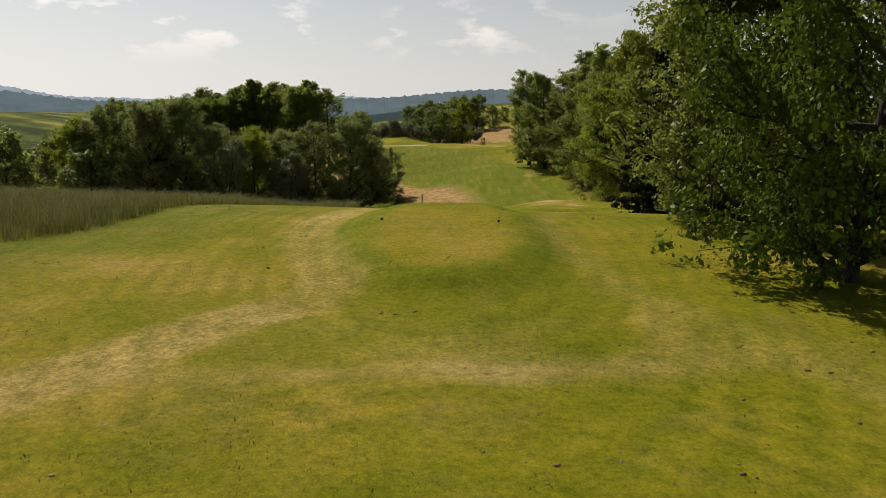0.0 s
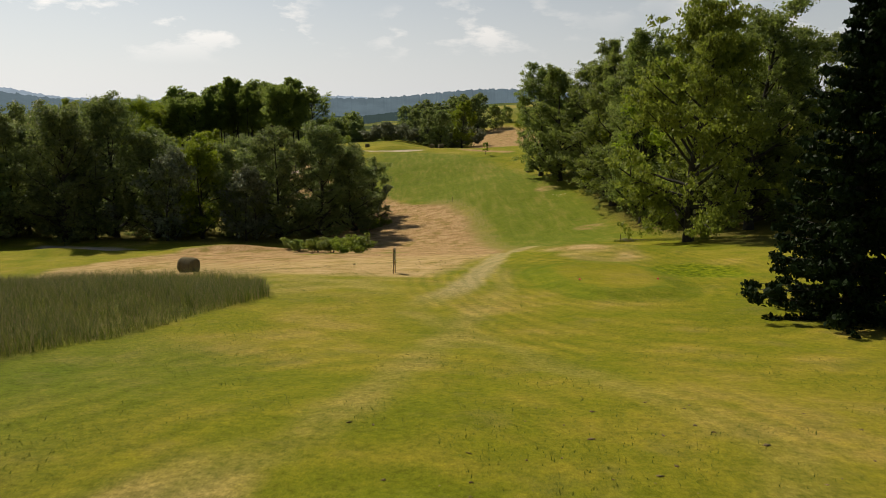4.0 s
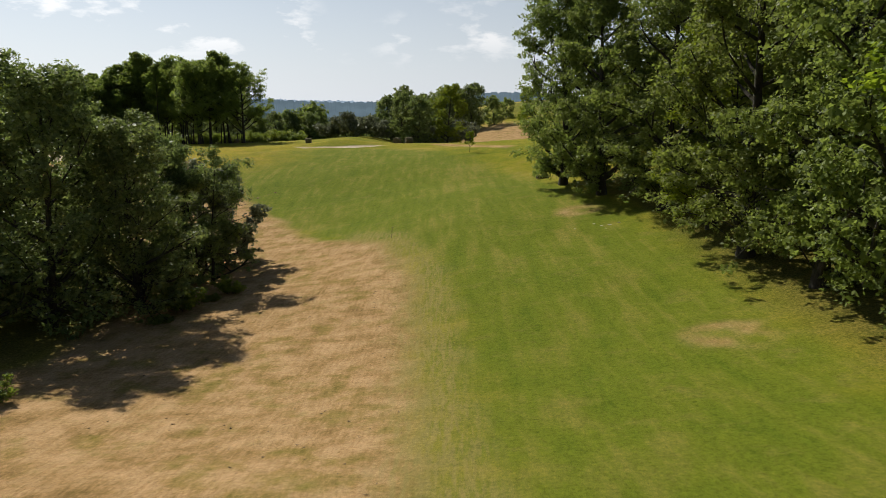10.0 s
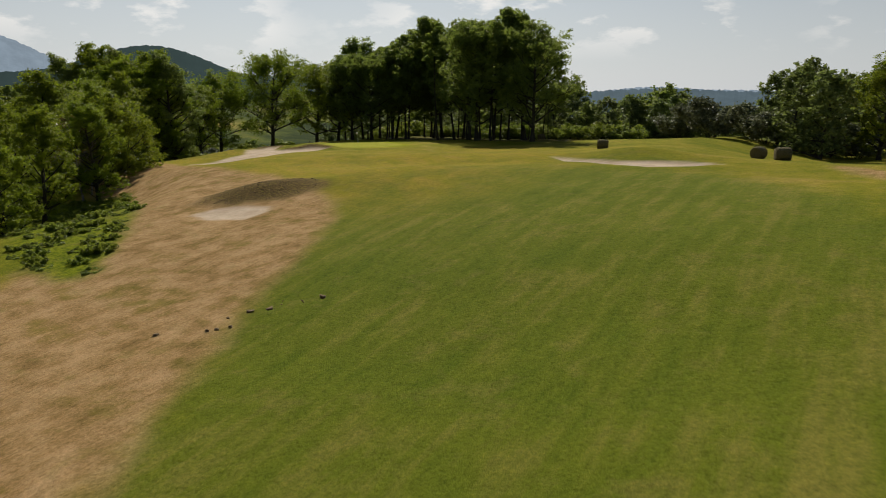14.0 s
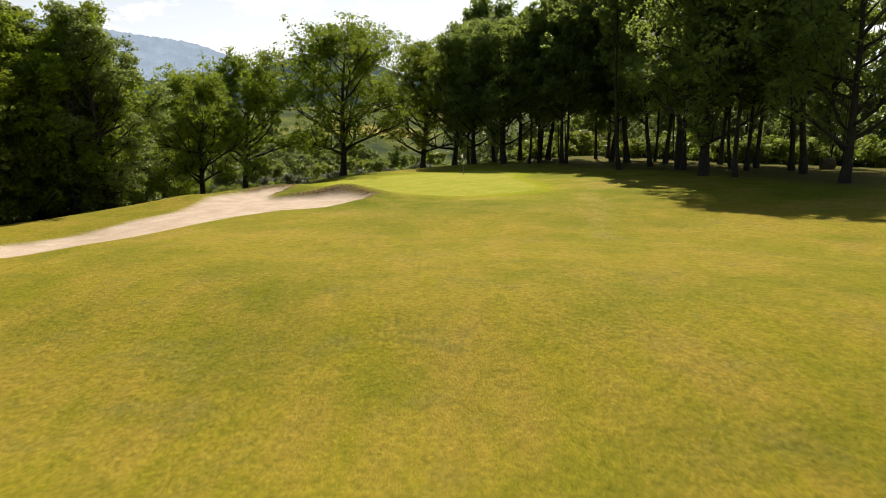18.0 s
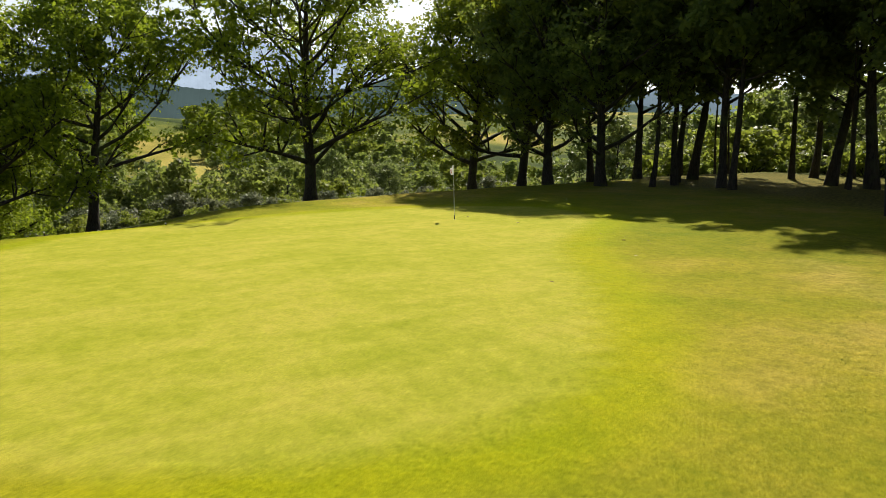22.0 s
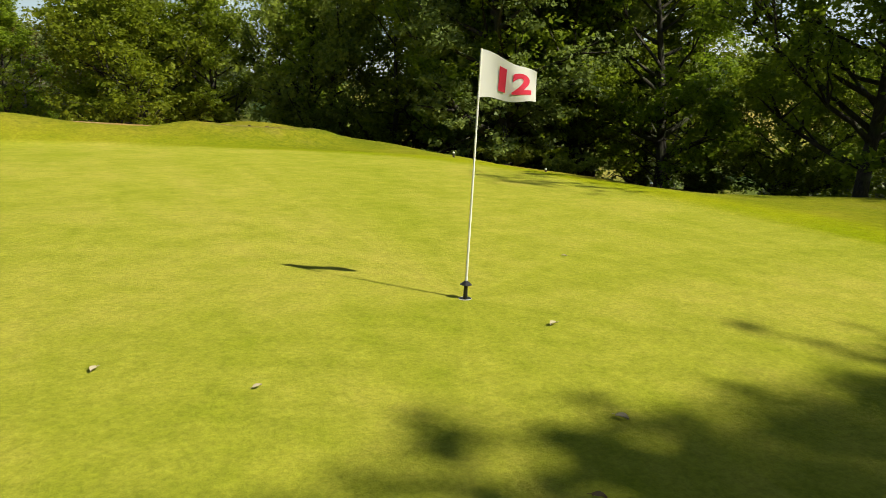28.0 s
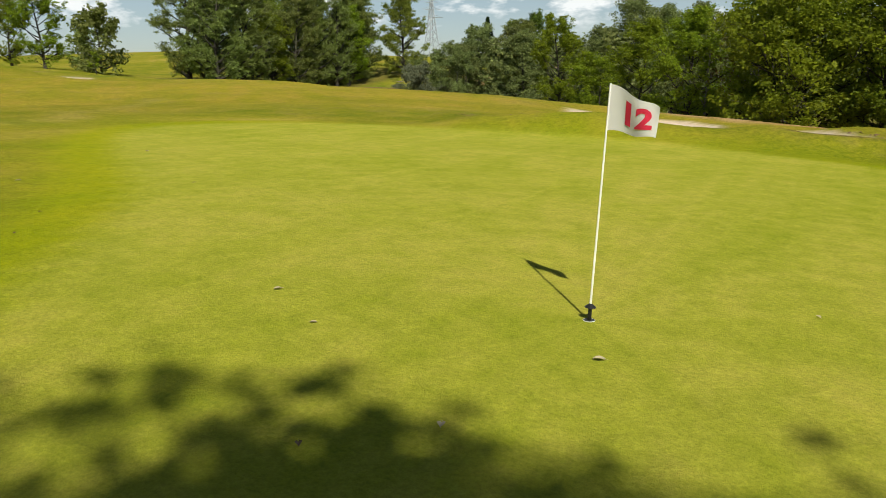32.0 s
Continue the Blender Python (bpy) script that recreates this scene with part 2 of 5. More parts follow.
DRY_HOLLOW = [(87.1, -176.8), (86.0, -156.3), (85.0, -131.8), (81.6, -118.9), (76.6, -114.8), (70.6, -112.1), (62.8, -110.6), (58.7, -118.3), (64.1, -145.9), (60.1, -157.7), (47.9, -163.3), (41.6, -182.8), (47.8, -205.1), (70.5, -211.6), (79.4, -212.6), (81.2, -207.2), (82.8, -200.4), (85.0, -193.0), (86.6, -184.2)]
DRY_BANK = [(76.5, -117.6), (68.9, -104.6), (59.6, -87.3), (53.7, -73.1), (48.1, -66.8), (39.3, -61.5), (28.5, -57.1), (15.8, -52.6), (1.4, -45.3), (-10.9, -40.0), (-17.3, -45.0), (-5.2, -54.9), (13.3, -64.6), (27.9, -75.0), (38.5, -88.1), (49.4, -105.4), (61.1, -118.0)]
DRY_CROSS = [(70.6, -269.0), (88.4, -267.2), (96.2, -263.5), (94.2, -267.3), (84.4, -271.9), (70.6, -273.6)]
TRACK = [(56.4, -281.0), (64.6, -276.2), (71.8, -271.9), (74.3, -267.4), (75.9, -265.4), (76.3, -263.2), (75.5, -260.6), (74.5, -257.0), (74.3, -254.0), (74.7, -251.0), (75.3, -249.1), (76.3, -247.0), (77.4, -243.5)]
LOW_TRACK = [(77.4, -230.0), (79.9, -223.4), (81.0, -220.1), (82.0, -215.0), (83.3, -206.8), (85.2, -195.0), (86.3, -188.0), (88.6, -176.8), (91.0, -171.0)]
CROSS_TRACK = [(78.2, -243.0), (80.4, -232.0), (83.6, -219.0), (84.4, -207.0)]
BACK_TRACK = [(79.0, -226.0), (83.0, -234.0), (86.5, -243.5), (84.2, -250.5), (83.7, -256.0), (84.6, -264.0), (88.0, -272.0)]
PLAY_PATH = [(14.0, 0.4), (17.6, -2.6), (20.8, -5.6), (21.4, -8.6), (23.2, -12.8), (25.6, -14.4), (28.0, -18.4), (33.0, -26.0)]
TEE_BACK = [(77.2, -260.6), (78.1, -262.5), (79.4, -263.1), (80.8, -262.4), (81.8, -260.3), (82.2, -256.5), (82.1, -252.5), (81.5, -249.2), (79.9, -247.9), (78.3, -248.3), (77.4, -251.0), (77.0, -256.0)]
TEE_FRONT = [(87.1, -213.0), (87.5, -217.5), (88.7, -220.6), (91.2, -219.6), (92.5, -215.0), (92.9, -209.2), (91.6, -207.2), (90.0, -206.6), (88.1, -208.3), (87.1, -210.5)]
GREEN = [(-7.0, -7.5), (-5.6, -13.2), (-0.5, -16.9), (5.0, -17.4), (10.0, -17.4), (12.6, -17.4), (14.8, -16.8), (16.3, -15.3), (17.4, -13.3), (17.6, -11.0), (16.2, -8.7), (12.8, -5.6), (9.0, -2.9), (7.2, -1.0), (5.6, 1.4), (4.4, 3.2), (2.0, 5.2), (-1.5, 6.2), (-4.6, 4.6), (-6.8, 0.5)]
SIDE_TRACK = [(23.2, -200.4), (54.1, -208.4), (70.5, -212.2), (76.5, -212.3)]
TALL_GRASS = [(44.3, -266.5), (60.6, -266.9), (65.8, -255.7), (67.2, -242.7), (72.3, -223.1), (70.6, -217.6), (62.3, -212.0), (52.1, -211.5), (39.9, -219.3), (34.0, -244.9)]
DRY_SLOPE = [(80, -22), (104, -30), (128, -24), (136, 16), (118, 34), (100, 30), (86, 8)]
DRY_SIDE = [(83.6, -41), (87.1, -44.8), (91.2, -50.5), (100, -62), (97, -68), (89.4, -57), (84.4, -48)]
NETTLES = [(12.2, -60.4), (31, -73.8), (37.4, -79.7), (43.8, -86.4), (43.1, -88.6), (34.3, -86.4), (20, -78), (-8, -67)]
FAIRWAY = [(92.5, -180.0), (104.0, -170.0), (105.5, -140.0), (103.0, -112.0), (96.5, -92.0), (84.8, -60.7), (76.9, -50.8), (56.4, -49.0), (47.1, -58.2), (52.2, -72.1), (58.7, -87.3), (67.9, -104.6), (76.5, -116.7), (82.6, -119.4), (86.6, -131.8), (87.5, -156.3), (87.6, -172.2)]


def rounded(corners):
    """The outline with its corners cut twice."""
    p = np.array(corners, float)
    for _ in range(2):
        q = np.roll(p, -1, 0)
        p = np.stack([0.75 * p + 0.25 * q, 0.25 * p + 0.75 * q], 1).reshape(-1, 2)
    return p


GREEN_EDGE = rounded(GREEN)


def green_at(x, y):
    return outline(x, y, GREEN_EDGE) / 9.0


def land(x, y):
    """Height of the ground, in metres over the hole."""
    x, y = np.asarray(x, float), np.asarray(y, float)
    z = np.einsum("ij,jk,ik->i", spline_weights(LAND_Y, y), LAND, spline_weights(LAND_X, x))
    # outside the hole: a wooded valley to the west and north-west, rising ground to the east
    west = np.maximum(-12 - x, 0)
    z = z - 1.9 * smooth(0, 14, west) * smooth(-120, -60, y) - 15 * smooth(8, 80, west) + 30 * smooth(200, 480, west)
    east = np.maximum(x - 119, 0)
    z = z + 5 * smooth(0, 120, east)
    north = np.maximum(y - 34, 0)
    z = z - 9 * smooth(0, 90, north) * smooth(110, 20, x) + 2 * smooth(120, 420, north) * smooth(60, -40, x)
    z = z + 8.5 * smooth(25, 170, north) * smooth(55, 140, x)
    south = np.maximum(-320 - y, 0)
    z = z - 8 * smooth(0, 200, south)
    far = np.hypot(x - 65, y + 140)
    z = z + smooth(150, 700, far) * 3 * ripple(x, y, 160.0) - smooth(500, 3000, far) * 40
    near = smooth(460, 280, far)
    z = z + near * (0.10 * ripple(x, y, 6.0, 1.0) + 0.05 * ripple(x, y, 2.3, 3.0)) * smooth(-0.02, 0.35, green_at(x, y))
    # tees
    z = z + 0.40 * smooth(2.2, 0.2, outline(x, y, TEE_BACK)) + 0.35 * smooth(2.0, 0.2, outline(x, y, TEE_FRONT))
    z = z + 0.95 * bump(x, y, 93.0, -197.0, 7, 6.5) - 0.55 * bump(x, y, 97.0, -209.5, 3.6, 3.4)
    # banks on the far side of the hollow
    z = z + 0.9 * bump(x, y, 52.0, -161.5, 9, 3.0, 8) + 0.7 * bump(x, y, 33.0, -166.0, 8, 3.0, -5)
    # mounds round the bunkers
    z = z + 0.9 * bump(x, y, 67.0, -38.3, 8, 3.5, -8) + 0.95 * bump(x, y, 39.8, -66.4, 6.4, 3.0, 40)
    z = z + 0.45 * bump(x, y, -4.0, -28.5, 4.0, 3.0, 100) - 0.55 * bump(x, y, 6.0, -43.0, 13.0, 6.0, -40) + 0.56 * bump(x, y, 3.0, -19.3, 7.5, 1.9, 5) - 0.35 * bump(x, y, 7.0, -40.0, 6.0, 8.0, 20)
    z = z - 1.35 * bump(x, y, 44.0, -47.5, 20, 9, 15) - 1.25 * smooth(-6.5, -14, x) * smooth(-2, -13, y) - 0.9 * smooth(-11, -15, x) * smooth(-34, -44, y)
    z = z - 2.6 * smooth(0, 13, -0.38 * (x - 20) - 0.92 * (y + 54)) * smooth(30, 16, x) * smooth(-100, -85, y)
    z = z - 4.6 * smooth(-44, 0, y) * smooth(60, 84, x) * smooth(420, 250, far)
    z = z + 0.34 * np.exp(-((outline(x, y, SAND_GREEN) - 1.0) / 1.0) ** 2) * smooth(-27, -23, y)
    for corners, depth in ((SAND_FAIRWAY, 0.28), (SAND_LEFT, 0.04), (SAND_GREEN, 0.12), (SAND_FAR, 0.4)):
        z = z - depth * smooth(0.25, -0.55, outline(x, y, corners))
    return z


def ground_z(x, y):
    return float(land(np.array([x]), np.array([y]))[0])


def graded(lo, hi, step, end, grow=1.16):
    mid = list(np.arange(lo, hi + 0.01, step))
    up, d, v = [], step, hi
    while v < end:
        d *= grow
        v += d
        up.append(v)
    down, d, v = [], step, lo
    while v > -end:
        d *= grow
        v -= d
        down.append(v)
    return np.array(down[::-1] + mid + up)


GX, GY = graded(-16, 110, 0.5, 3800), graded(-290, 32, 0.5, 3800)
X, Y = (a.ravel() for a in np.meshgrid(GX, GY))
Z = land(X, Y)
nx, ny = len(GX), len(GY)
i0 = (np.arange(ny - 1)[:, None] * nx + np.arange(nx - 1)[None]).ravel()
quads = np.stack([i0, i0 + 1, i0 + nx + 1, i0 + nx], 1)
gm = bpy.data.meshes.new("ground")
gm.vertices.add(len(X))
gm.vertices.foreach_set("co", np.stack([X, Y, Z], 1).ravel())
gm.loops.add(quads.size)
gm.loops.foreach_set("vertex_index", quads.ravel())
gm.polygons.add(len(quads))
gm.polygons.foreach_set("loop_start", np.arange(0, quads.size, 4))
gm.polygons.foreach_set("use_smooth", np.ones(len(quads), bool))
gm.update()


def zone(name, values):
    gm.attributes.new(name, "FLOAT", "POINT").data.foreach_set("value", np.clip(values, 0, 1))


wob = 0.5 * ripple(X, Y, 1.6, 4.0) + 0.35 * ripple(X, Y, 0.8, 6.0)
sand_d = np.minimum.reduce([outline(X, Y, c) for c in (SAND_FAIRWAY, SAND_LEFT, SAND_GREEN, SAND_FAR)])
bank_d = np.minimum.reduce([oval(X, Y, 40.4, -67.0, 5.6, 2.9, 38) * 3 - 3, np.abs(outline(X, Y, SAND_GREEN) - 0.35) * 3 - 1.6 + 9 * smooth(-22.5, -25.0, Y)])
dry_d = np.minimum.reduce([outline(X, Y, DRY_HOLLOW), outline(X, Y, DRY_BANK), outline(X, Y, DRY_CROSS) + 2.3, outline(X, Y, DRY_SLOPE), outline(X, Y, DRY_SIDE) + 0.8, np.maximum(oval(X, Y, 92.0, -197.5, 3.4, 8.0, 8) * 3 - 2.6, 1.2 * ripple(X, Y, 1.5, 9.0)), np.maximum(oval(X, Y, 101.6, -151.6, 2.2, 2.4, 0) * 2 - 1.6, 0.9 * ripple(X, Y, 0.9, 3.0)), np.maximum(oval(X, Y, 99.6, -118.4, 2.4, 1.8, 0) * 2 - 1.6, 0.9 * ripple(X, Y, 0.9, 4.0)), oval(X, Y, 108.0, 56.0, 17.0, 78.0) * 6 - 6])
zone("sand", smooth(0.3, -0.25, sand_d + 0.2 * wob))
zone("bank", smooth(0.8, -0.8, bank_d + wob))
zone("dry", smooth(1.0, -1.1, dry_d + 0.8 * wob))
zone("straw", smooth(-178, -194, Y + 0.25 * (X - 75) + 3 * wob))
zone("green", smooth(0.03, -0.03, green_at(X, Y)))
zone("fringe", smooth(0.17, 0.10, green_at(X, Y) + 0.02 * wob) * smooth(-17.5, -15.0, Y))
zone("collar", (smooth(0.26, 0.12, green_at(X, Y)) * 0.5 + 0.5 * smooth(0.95, 0.25, green_at(X, Y))) * smooth(-20.0, -16.5, Y))
zone("track", np.maximum.reduce([smooth(1.12, 0.78, along(X, Y, TRACK) + 0.14 * wob) * (0.95 - 0.35 * smooth(-268, -262, Y) * smooth(-250, -258, Y)) * smooth(-243, -247, Y), 0.95 * smooth(1.05, 0.45, along(X, Y, LOW_TRACK) + 0.12 * wob) * smooth(-226, -219, Y),
                                 0.7 * smooth(1.2, 0.3, along(X, Y, SIDE_TRACK) + 0.4 * wob), 0.42 * smooth(0.9, 0.2, along(X, Y, CROSS_TRACK) + 0.3 * wob), 0.32 * smooth(1.0, 0.2, along(X, Y, BACK_TRACK) + 0.5 * wob),
                                 0.30 * smooth(1.0, 0.1, along(X, Y, PLAY_PATH) + 0.6 * wob), 0.24 * smooth(1.1, 0.5, oval(X, Y, 81.5, -268.6, 8.5, 2.6, -4) + 0.25 * wob) * smooth(-0.5, 0.5, ripple(X, Y, 1.3, 2.0) + 0.3), 0.5 * smooth(1.15, 0.6, oval(X, Y, 68.5, -216.0, 12.0, 7.5, -8) + 0.2 * wob) * smooth(-0.6, 0.5, ripple(X, Y, 1.1, 5.0) + 0.2), 0.5 * smooth(0.9, 0.2, along(X, Y, [(83.4, -269.9), (84.9, -268.4), (84.6, -266.8)]) + 0.4 * wob)]))
zone("fairway", np.maximum.reduce([smooth(3, -3, outline(X, Y, FAIRWAY) + 2 * wob), 0.8 * smooth(3, -2, along(X, Y, [(64.0, -262.0), (70.0, -246.0), (71.5, -236.0)]) - 3.0 + wob)]))
zone("lush", np.maximum.reduce([smooth(1.15, 0.8, oval(X, Y, 97.0, -209.6, 2.9, 4.0, 15) + 0.2 * wob), smooth(1.5, -1.0, outline(X, Y, NETTLES) + wob), smooth(1.3, 0.7, oval(X, Y, 70.0, -171.0, 6.0, 2.2, 5) + 0.25 * wob)]))
zone("tee", smooth(0.35, -0.35, np.minimum(outline(X, Y, rounded(TEE_BACK)), outline(X, Y, rounded(TEE_FRONT))) + 0.12 * wob))
zone("apron", smooth(2.6, 1.4, np.minimum(outline(X, Y, TEE_BACK), outline(X, Y, TEE_FRONT)) + 0.5 * wob))
zone("parched", smooth(70, 52, X) * smooth(-78, -62, Y) * smooth(0.8, 1.7, green_at(X, Y)) * smooth(0, -14, Y + 0.3 * (X - 30)))
zone("pale", smooth(1.0, 0.45, along(X, Y, LOW_TRACK) + 0.12 * wob) * smooth(-226, -217, Y))
zone("verge", smooth(3.0, 0.6, np.abs(outline(X, Y, DRY_HOLLOW) - 0.6) + 0.5 * wob) * smooth(76, 79, X) * smooth(-182, -172, Y))
zone("tall", smooth(0.8, -0.8, outline(X, Y, TALL_GRASS) + wob))
far_d = np.hypot(X - 65, Y + 140)
zone("wild", np.maximum(smooth(270, 360, far_d), np.maximum(smooth(-18, -34, X), smooth(34, 52, Y) * smooth(90, 76, X))))
zone("meadow", smooth(1.1, 0.9, oval(X, Y, -262.0, 58.0, 60.0, 17.0, -12) + 0.1 * wob))
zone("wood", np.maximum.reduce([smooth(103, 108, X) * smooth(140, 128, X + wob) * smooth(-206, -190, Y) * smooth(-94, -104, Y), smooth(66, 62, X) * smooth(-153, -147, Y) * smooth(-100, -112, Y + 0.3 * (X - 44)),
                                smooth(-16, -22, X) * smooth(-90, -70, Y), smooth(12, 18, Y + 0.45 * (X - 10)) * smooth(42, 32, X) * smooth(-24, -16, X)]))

GRASS, nt = material("turf")


def attr(nt, name):
    return node(nt, "ShaderNodeAttribute", attribute_name=name).outputs["Fac"]


pos = node(nt, "ShaderNodeTexCoord").outputs["Object"]
n_big, n_mid, n_fine = noise_of(nt, pos, 0.07, 4.0), noise_of(nt, pos, 0.55, 6.0, 0.62), noise_of(nt, pos, 7.0, 7.0, 0.75)
n_grit = noise_of(nt, pos, 26.0, 5.0, 0.8)
n_tuft = noise_of(nt, pos, 2.4, 6.0, 0.72)
n_blotch = noise_of(nt, pos, 0.22, 5.0, 0.6)
mow = node(nt, "ShaderNodeMapping", {"Vector": pos, "Rotation": (0, 0, radians(8)), "Scale": (1.1, 0.11, 1.0)}).outputs[0]
n_mow = noise_of(nt, mow, 0.9, 4.0, 0.6)
n_swath = ramp(nt, noise_of(nt, node(nt, "ShaderNodeMapping", {"Vector": node(nt, "ShaderNodeMapping", {"Vector": pos, "Rotation": (0, 0, radians(-45))}).outputs[0], "Scale": (0.75, 0.14, 1.0)}).outputs[0], 1.0, 5.0, 0.6), [(0.38, (0, 0, 0)), (0.62, (1, 1, 1))])
n_comb = noise_of(nt, node(nt, "ShaderNodeMapping", {"Vector": pos, "Rotation": (0, 0, radians(-24)), "Scale": (5.0, 0.5, 1.0)}).outputs[0], 1.0, 5.0, 0.6)


def rings(cx, cy, sx, sy, lo, hi, gap):
    """Curved mower and wheel lines round a tee."""
    q = node(nt, "ShaderNodeMapping", {"Vector": pos, "Location": (-cx / sx, -cy / sy, 0), "Scale": (1 / sx, 1 / sy, 0)}).outputs[0]
    d = maths(nt, "ADD", node(nt, "ShaderNodeVectorMath", {0: q}, operation="LENGTH").outputs["Value"], maths(nt, "MULTIPLY", n_mid, 0.12))
    w = maths(nt, "SINE", maths(nt, "MULTIPLY", d, 6.283 / gap))
    band = node(nt, "ShaderNodeMapRange", {"Value": d, 1: lo, 2: lo + 0.12, 3: 0.0, 4: 1.0})
    stop = node(nt, "ShaderNodeMapRange", {"Value": d, 1: hi - 0.4, 2: hi, 3: 1.0, 4: 0.0})
    return maths(nt, "MULTIPLY", w, maths(nt, "MULTIPLY", maths(nt, "MULTIPLY", band.outputs[0], stop.outputs[0]), ramp(nt, n_blotch, [(0.38, (0, 0, 0)), (0.6, (1, 1, 1))])))


blend = maths(nt, "ADD", maths(nt, "MULTIPLY", n_big, 0.42), maths(nt, "ADD", maths(nt, "MULTIPLY", n_blotch, 0.36), maths(nt, "MULTIPLY", n_mid, 0.22)))
rough_c = ramp(nt, blend, [(0.38, (0.108, 0.128, 0.007)), (0.47, (0.156, 0.160, 0.010)), (0.55, (0.212, 0.186, 0.020)), (0.64, (0.30, 0.220, 0.055))])
fair_c = ramp(nt, maths(nt, "ADD", maths(nt, "MULTIPLY", n_mow, 0.45), maths(nt, "MULTIPLY", blend, 0.55)), [(0.40, (0.088, 0.118, 0.010)), (0.5, (0.114, 0.136, 0.013)), (0.60, (0.168, 0.160, 0.030))])
green_c = ramp(nt, maths(nt, "ADD", maths(nt, "ADD", maths(nt, "MULTIPLY", n_mow, 0.25), maths(nt, "MULTIPLY", n_mid, 0.25)), maths(nt, "ADD", maths(nt, "MULTIPLY", n_tuft, 0.28), maths(nt, "MULTIPLY", n_blotch, 0.22))), [(0.40, (0.228, 0.252, 0.017)), (0.50, (0.282, 0.284, 0.030)), (0.60, (0.345, 0.312, 0.050))])
collar_c = ramp(nt, blend, [(0.38, (0.170, 0.215, 0.002)), (0.60, (0.265, 0.262, 0.006))])
tee_c = ramp(nt, blend, [(0.40, (0.152, 0.156, 0.010)), (0.50, (0.196, 0.176, 0.013)), (0.60, (0.245, 0.198, 0.030))])
lush_c = ramp(nt, n_tuft, [(0.36, (0.065, 0.095, 0.003)), (0.64, (0.19, 0.215, 0.008))])
dry_c = ramp(nt, maths(nt, "ADD", maths(nt, "MULTIPLY", n_mid, 0.54), maths(nt, "ADD", maths(nt, "MULTIPLY", n_fine, 0.24), maths(nt, "MULTIPLY", n_comb, 0.22))), [(0.38, (0.170, 0.108, 0.040)), (0.48, (0.292, 0.184, 0.083)), (0.59, (0.40, 0.262, 0.140))])
track_c = ramp(nt, maths(nt, "ADD", maths(nt, "MULTIPLY", n_mid, 0.5), maths(nt, "MULTIPLY", n_fine, 0.5)), [(0.40, (0.225, 0.184, 0.046)), (0.60, (0.375, 0.282, 0.105))])
sand_c = ramp(nt, n_mid, [(0.35, (0.43, 0.33, 0.25)), (0.65, (0.54, 0.435, 0.345))])
bank_c = ramp(nt, n_fine, [(0.40, (0.05, 0.036, 0.016)), (0.52, (0.16, 0.105, 0.045)), (0.62, (0.20, 0.17, 0.03))])
tall_c = ramp(nt, n_mid, [(0.35, (0.07, 0.08, 0.012)), (0.65, (0.18, 0.16, 0.04))])
wild_c = ramp(nt, noise_of(nt, pos, 0.012, 5.0, 0.6), [(0.40, (0.022, 0.038, 0.009)), (0.50, (0.070, 0.090, 0.016)), (0.57, (0.16, 0.155, 0.028)), (0.65, (0.28, 0.22, 0.06))])
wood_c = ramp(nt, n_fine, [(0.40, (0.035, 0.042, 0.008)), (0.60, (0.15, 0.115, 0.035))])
c = mixc(nt, attr(nt, "fairway"), rough_c, fair_c)
c = mixc(nt, maths(nt, "MULTIPLY", attr(nt, "parched"), ramp(nt, n_blotch, [(0.40, (0.36, 0.36, 0.36)), (0.58, (0.78, 0.78, 0.78))])), c, mixc(nt, n_swath, rgb(0.235, 0.200, 0.014), rgb(0.285, 0.205, 0.030)))
c = mixc(nt, maths(nt, "MULTIPLY", attr(nt, "apron"), 0.75), c, ramp(nt, n_mid, [(0.35, (0.090, 0.128, 0.006)), (0.65, (0.150, 0.168, 0.010))]))
c = mixc(nt, attr(nt, "tee"), c, tee_c)
dry_c = mixc(nt, maths(nt, "MULTIPLY", attr(nt, "straw"), 0.62), dry_c, ramp(nt, n_mid, [(0.36, (0.33, 0.235, 0.080)), (0.5, (0.41, 0.295, 0.130)), (0.64, (0.47, 0.345, 0.170))]))
c = mixc(nt, maths(nt, "MULTIPLY", attr(nt, "dry"), ramp(nt, maths(nt, "ADD", maths(nt, "MULTIPLY", n_mid, 0.5), maths(nt, "MULTIPLY", n_blotch, 0.5)), [(0.36, (0.60, 0.60, 0.60)), (0.47, (1, 1, 1))])), c, dry_c)
c = mixc(nt, attr(nt, "lush"), c, lush_c)
c = mixc(nt, maths(nt, "MULTIPLY", attr(nt, "track"), ramp(nt, n_mid, [(0.30, (0.74, 0.74, 0.74)), (0.50, (1, 1, 1))])), c, track_c)
c = mixc(nt, maths(nt, "MULTIPLY", attr(nt, "pale"), 0.7), c, ramp(nt, n_fine, [(0.40, (0.285, 0.235, 0.115)), (0.60, (0.335, 0.275, 0.145))]))
c = mixc(nt, maths(nt, "MULTIPLY", attr(nt, "verge"), ramp(nt, n_comb, [(0.42, (0.25, 0.25, 0.25)), (0.58, (0.85, 0.85, 0.85))])), c, rgb(0.215, 0.178, 0.062))
c = mixc(nt, maths(nt, "MULTIPLY", maths(nt, "SUBTRACT", 1.0, attr(nt, "collar")), ramp(nt, noise_of(nt, pos, 0.45, 6.0, 0.7), [(0.54, (0, 0, 0)), (0.68, (0.55, 0.55, 0.55))])), c, rgb(0.18, 0.156, 0.038))
c = mixc(nt, maths(nt, "MULTIPLY", attr(nt, "collar"), 0.55), c, collar_c)
c = mixc(nt, attr(nt, "fringe"), c, collar_c)
c = mixc(nt, attr(nt, "green"), c, green_c)
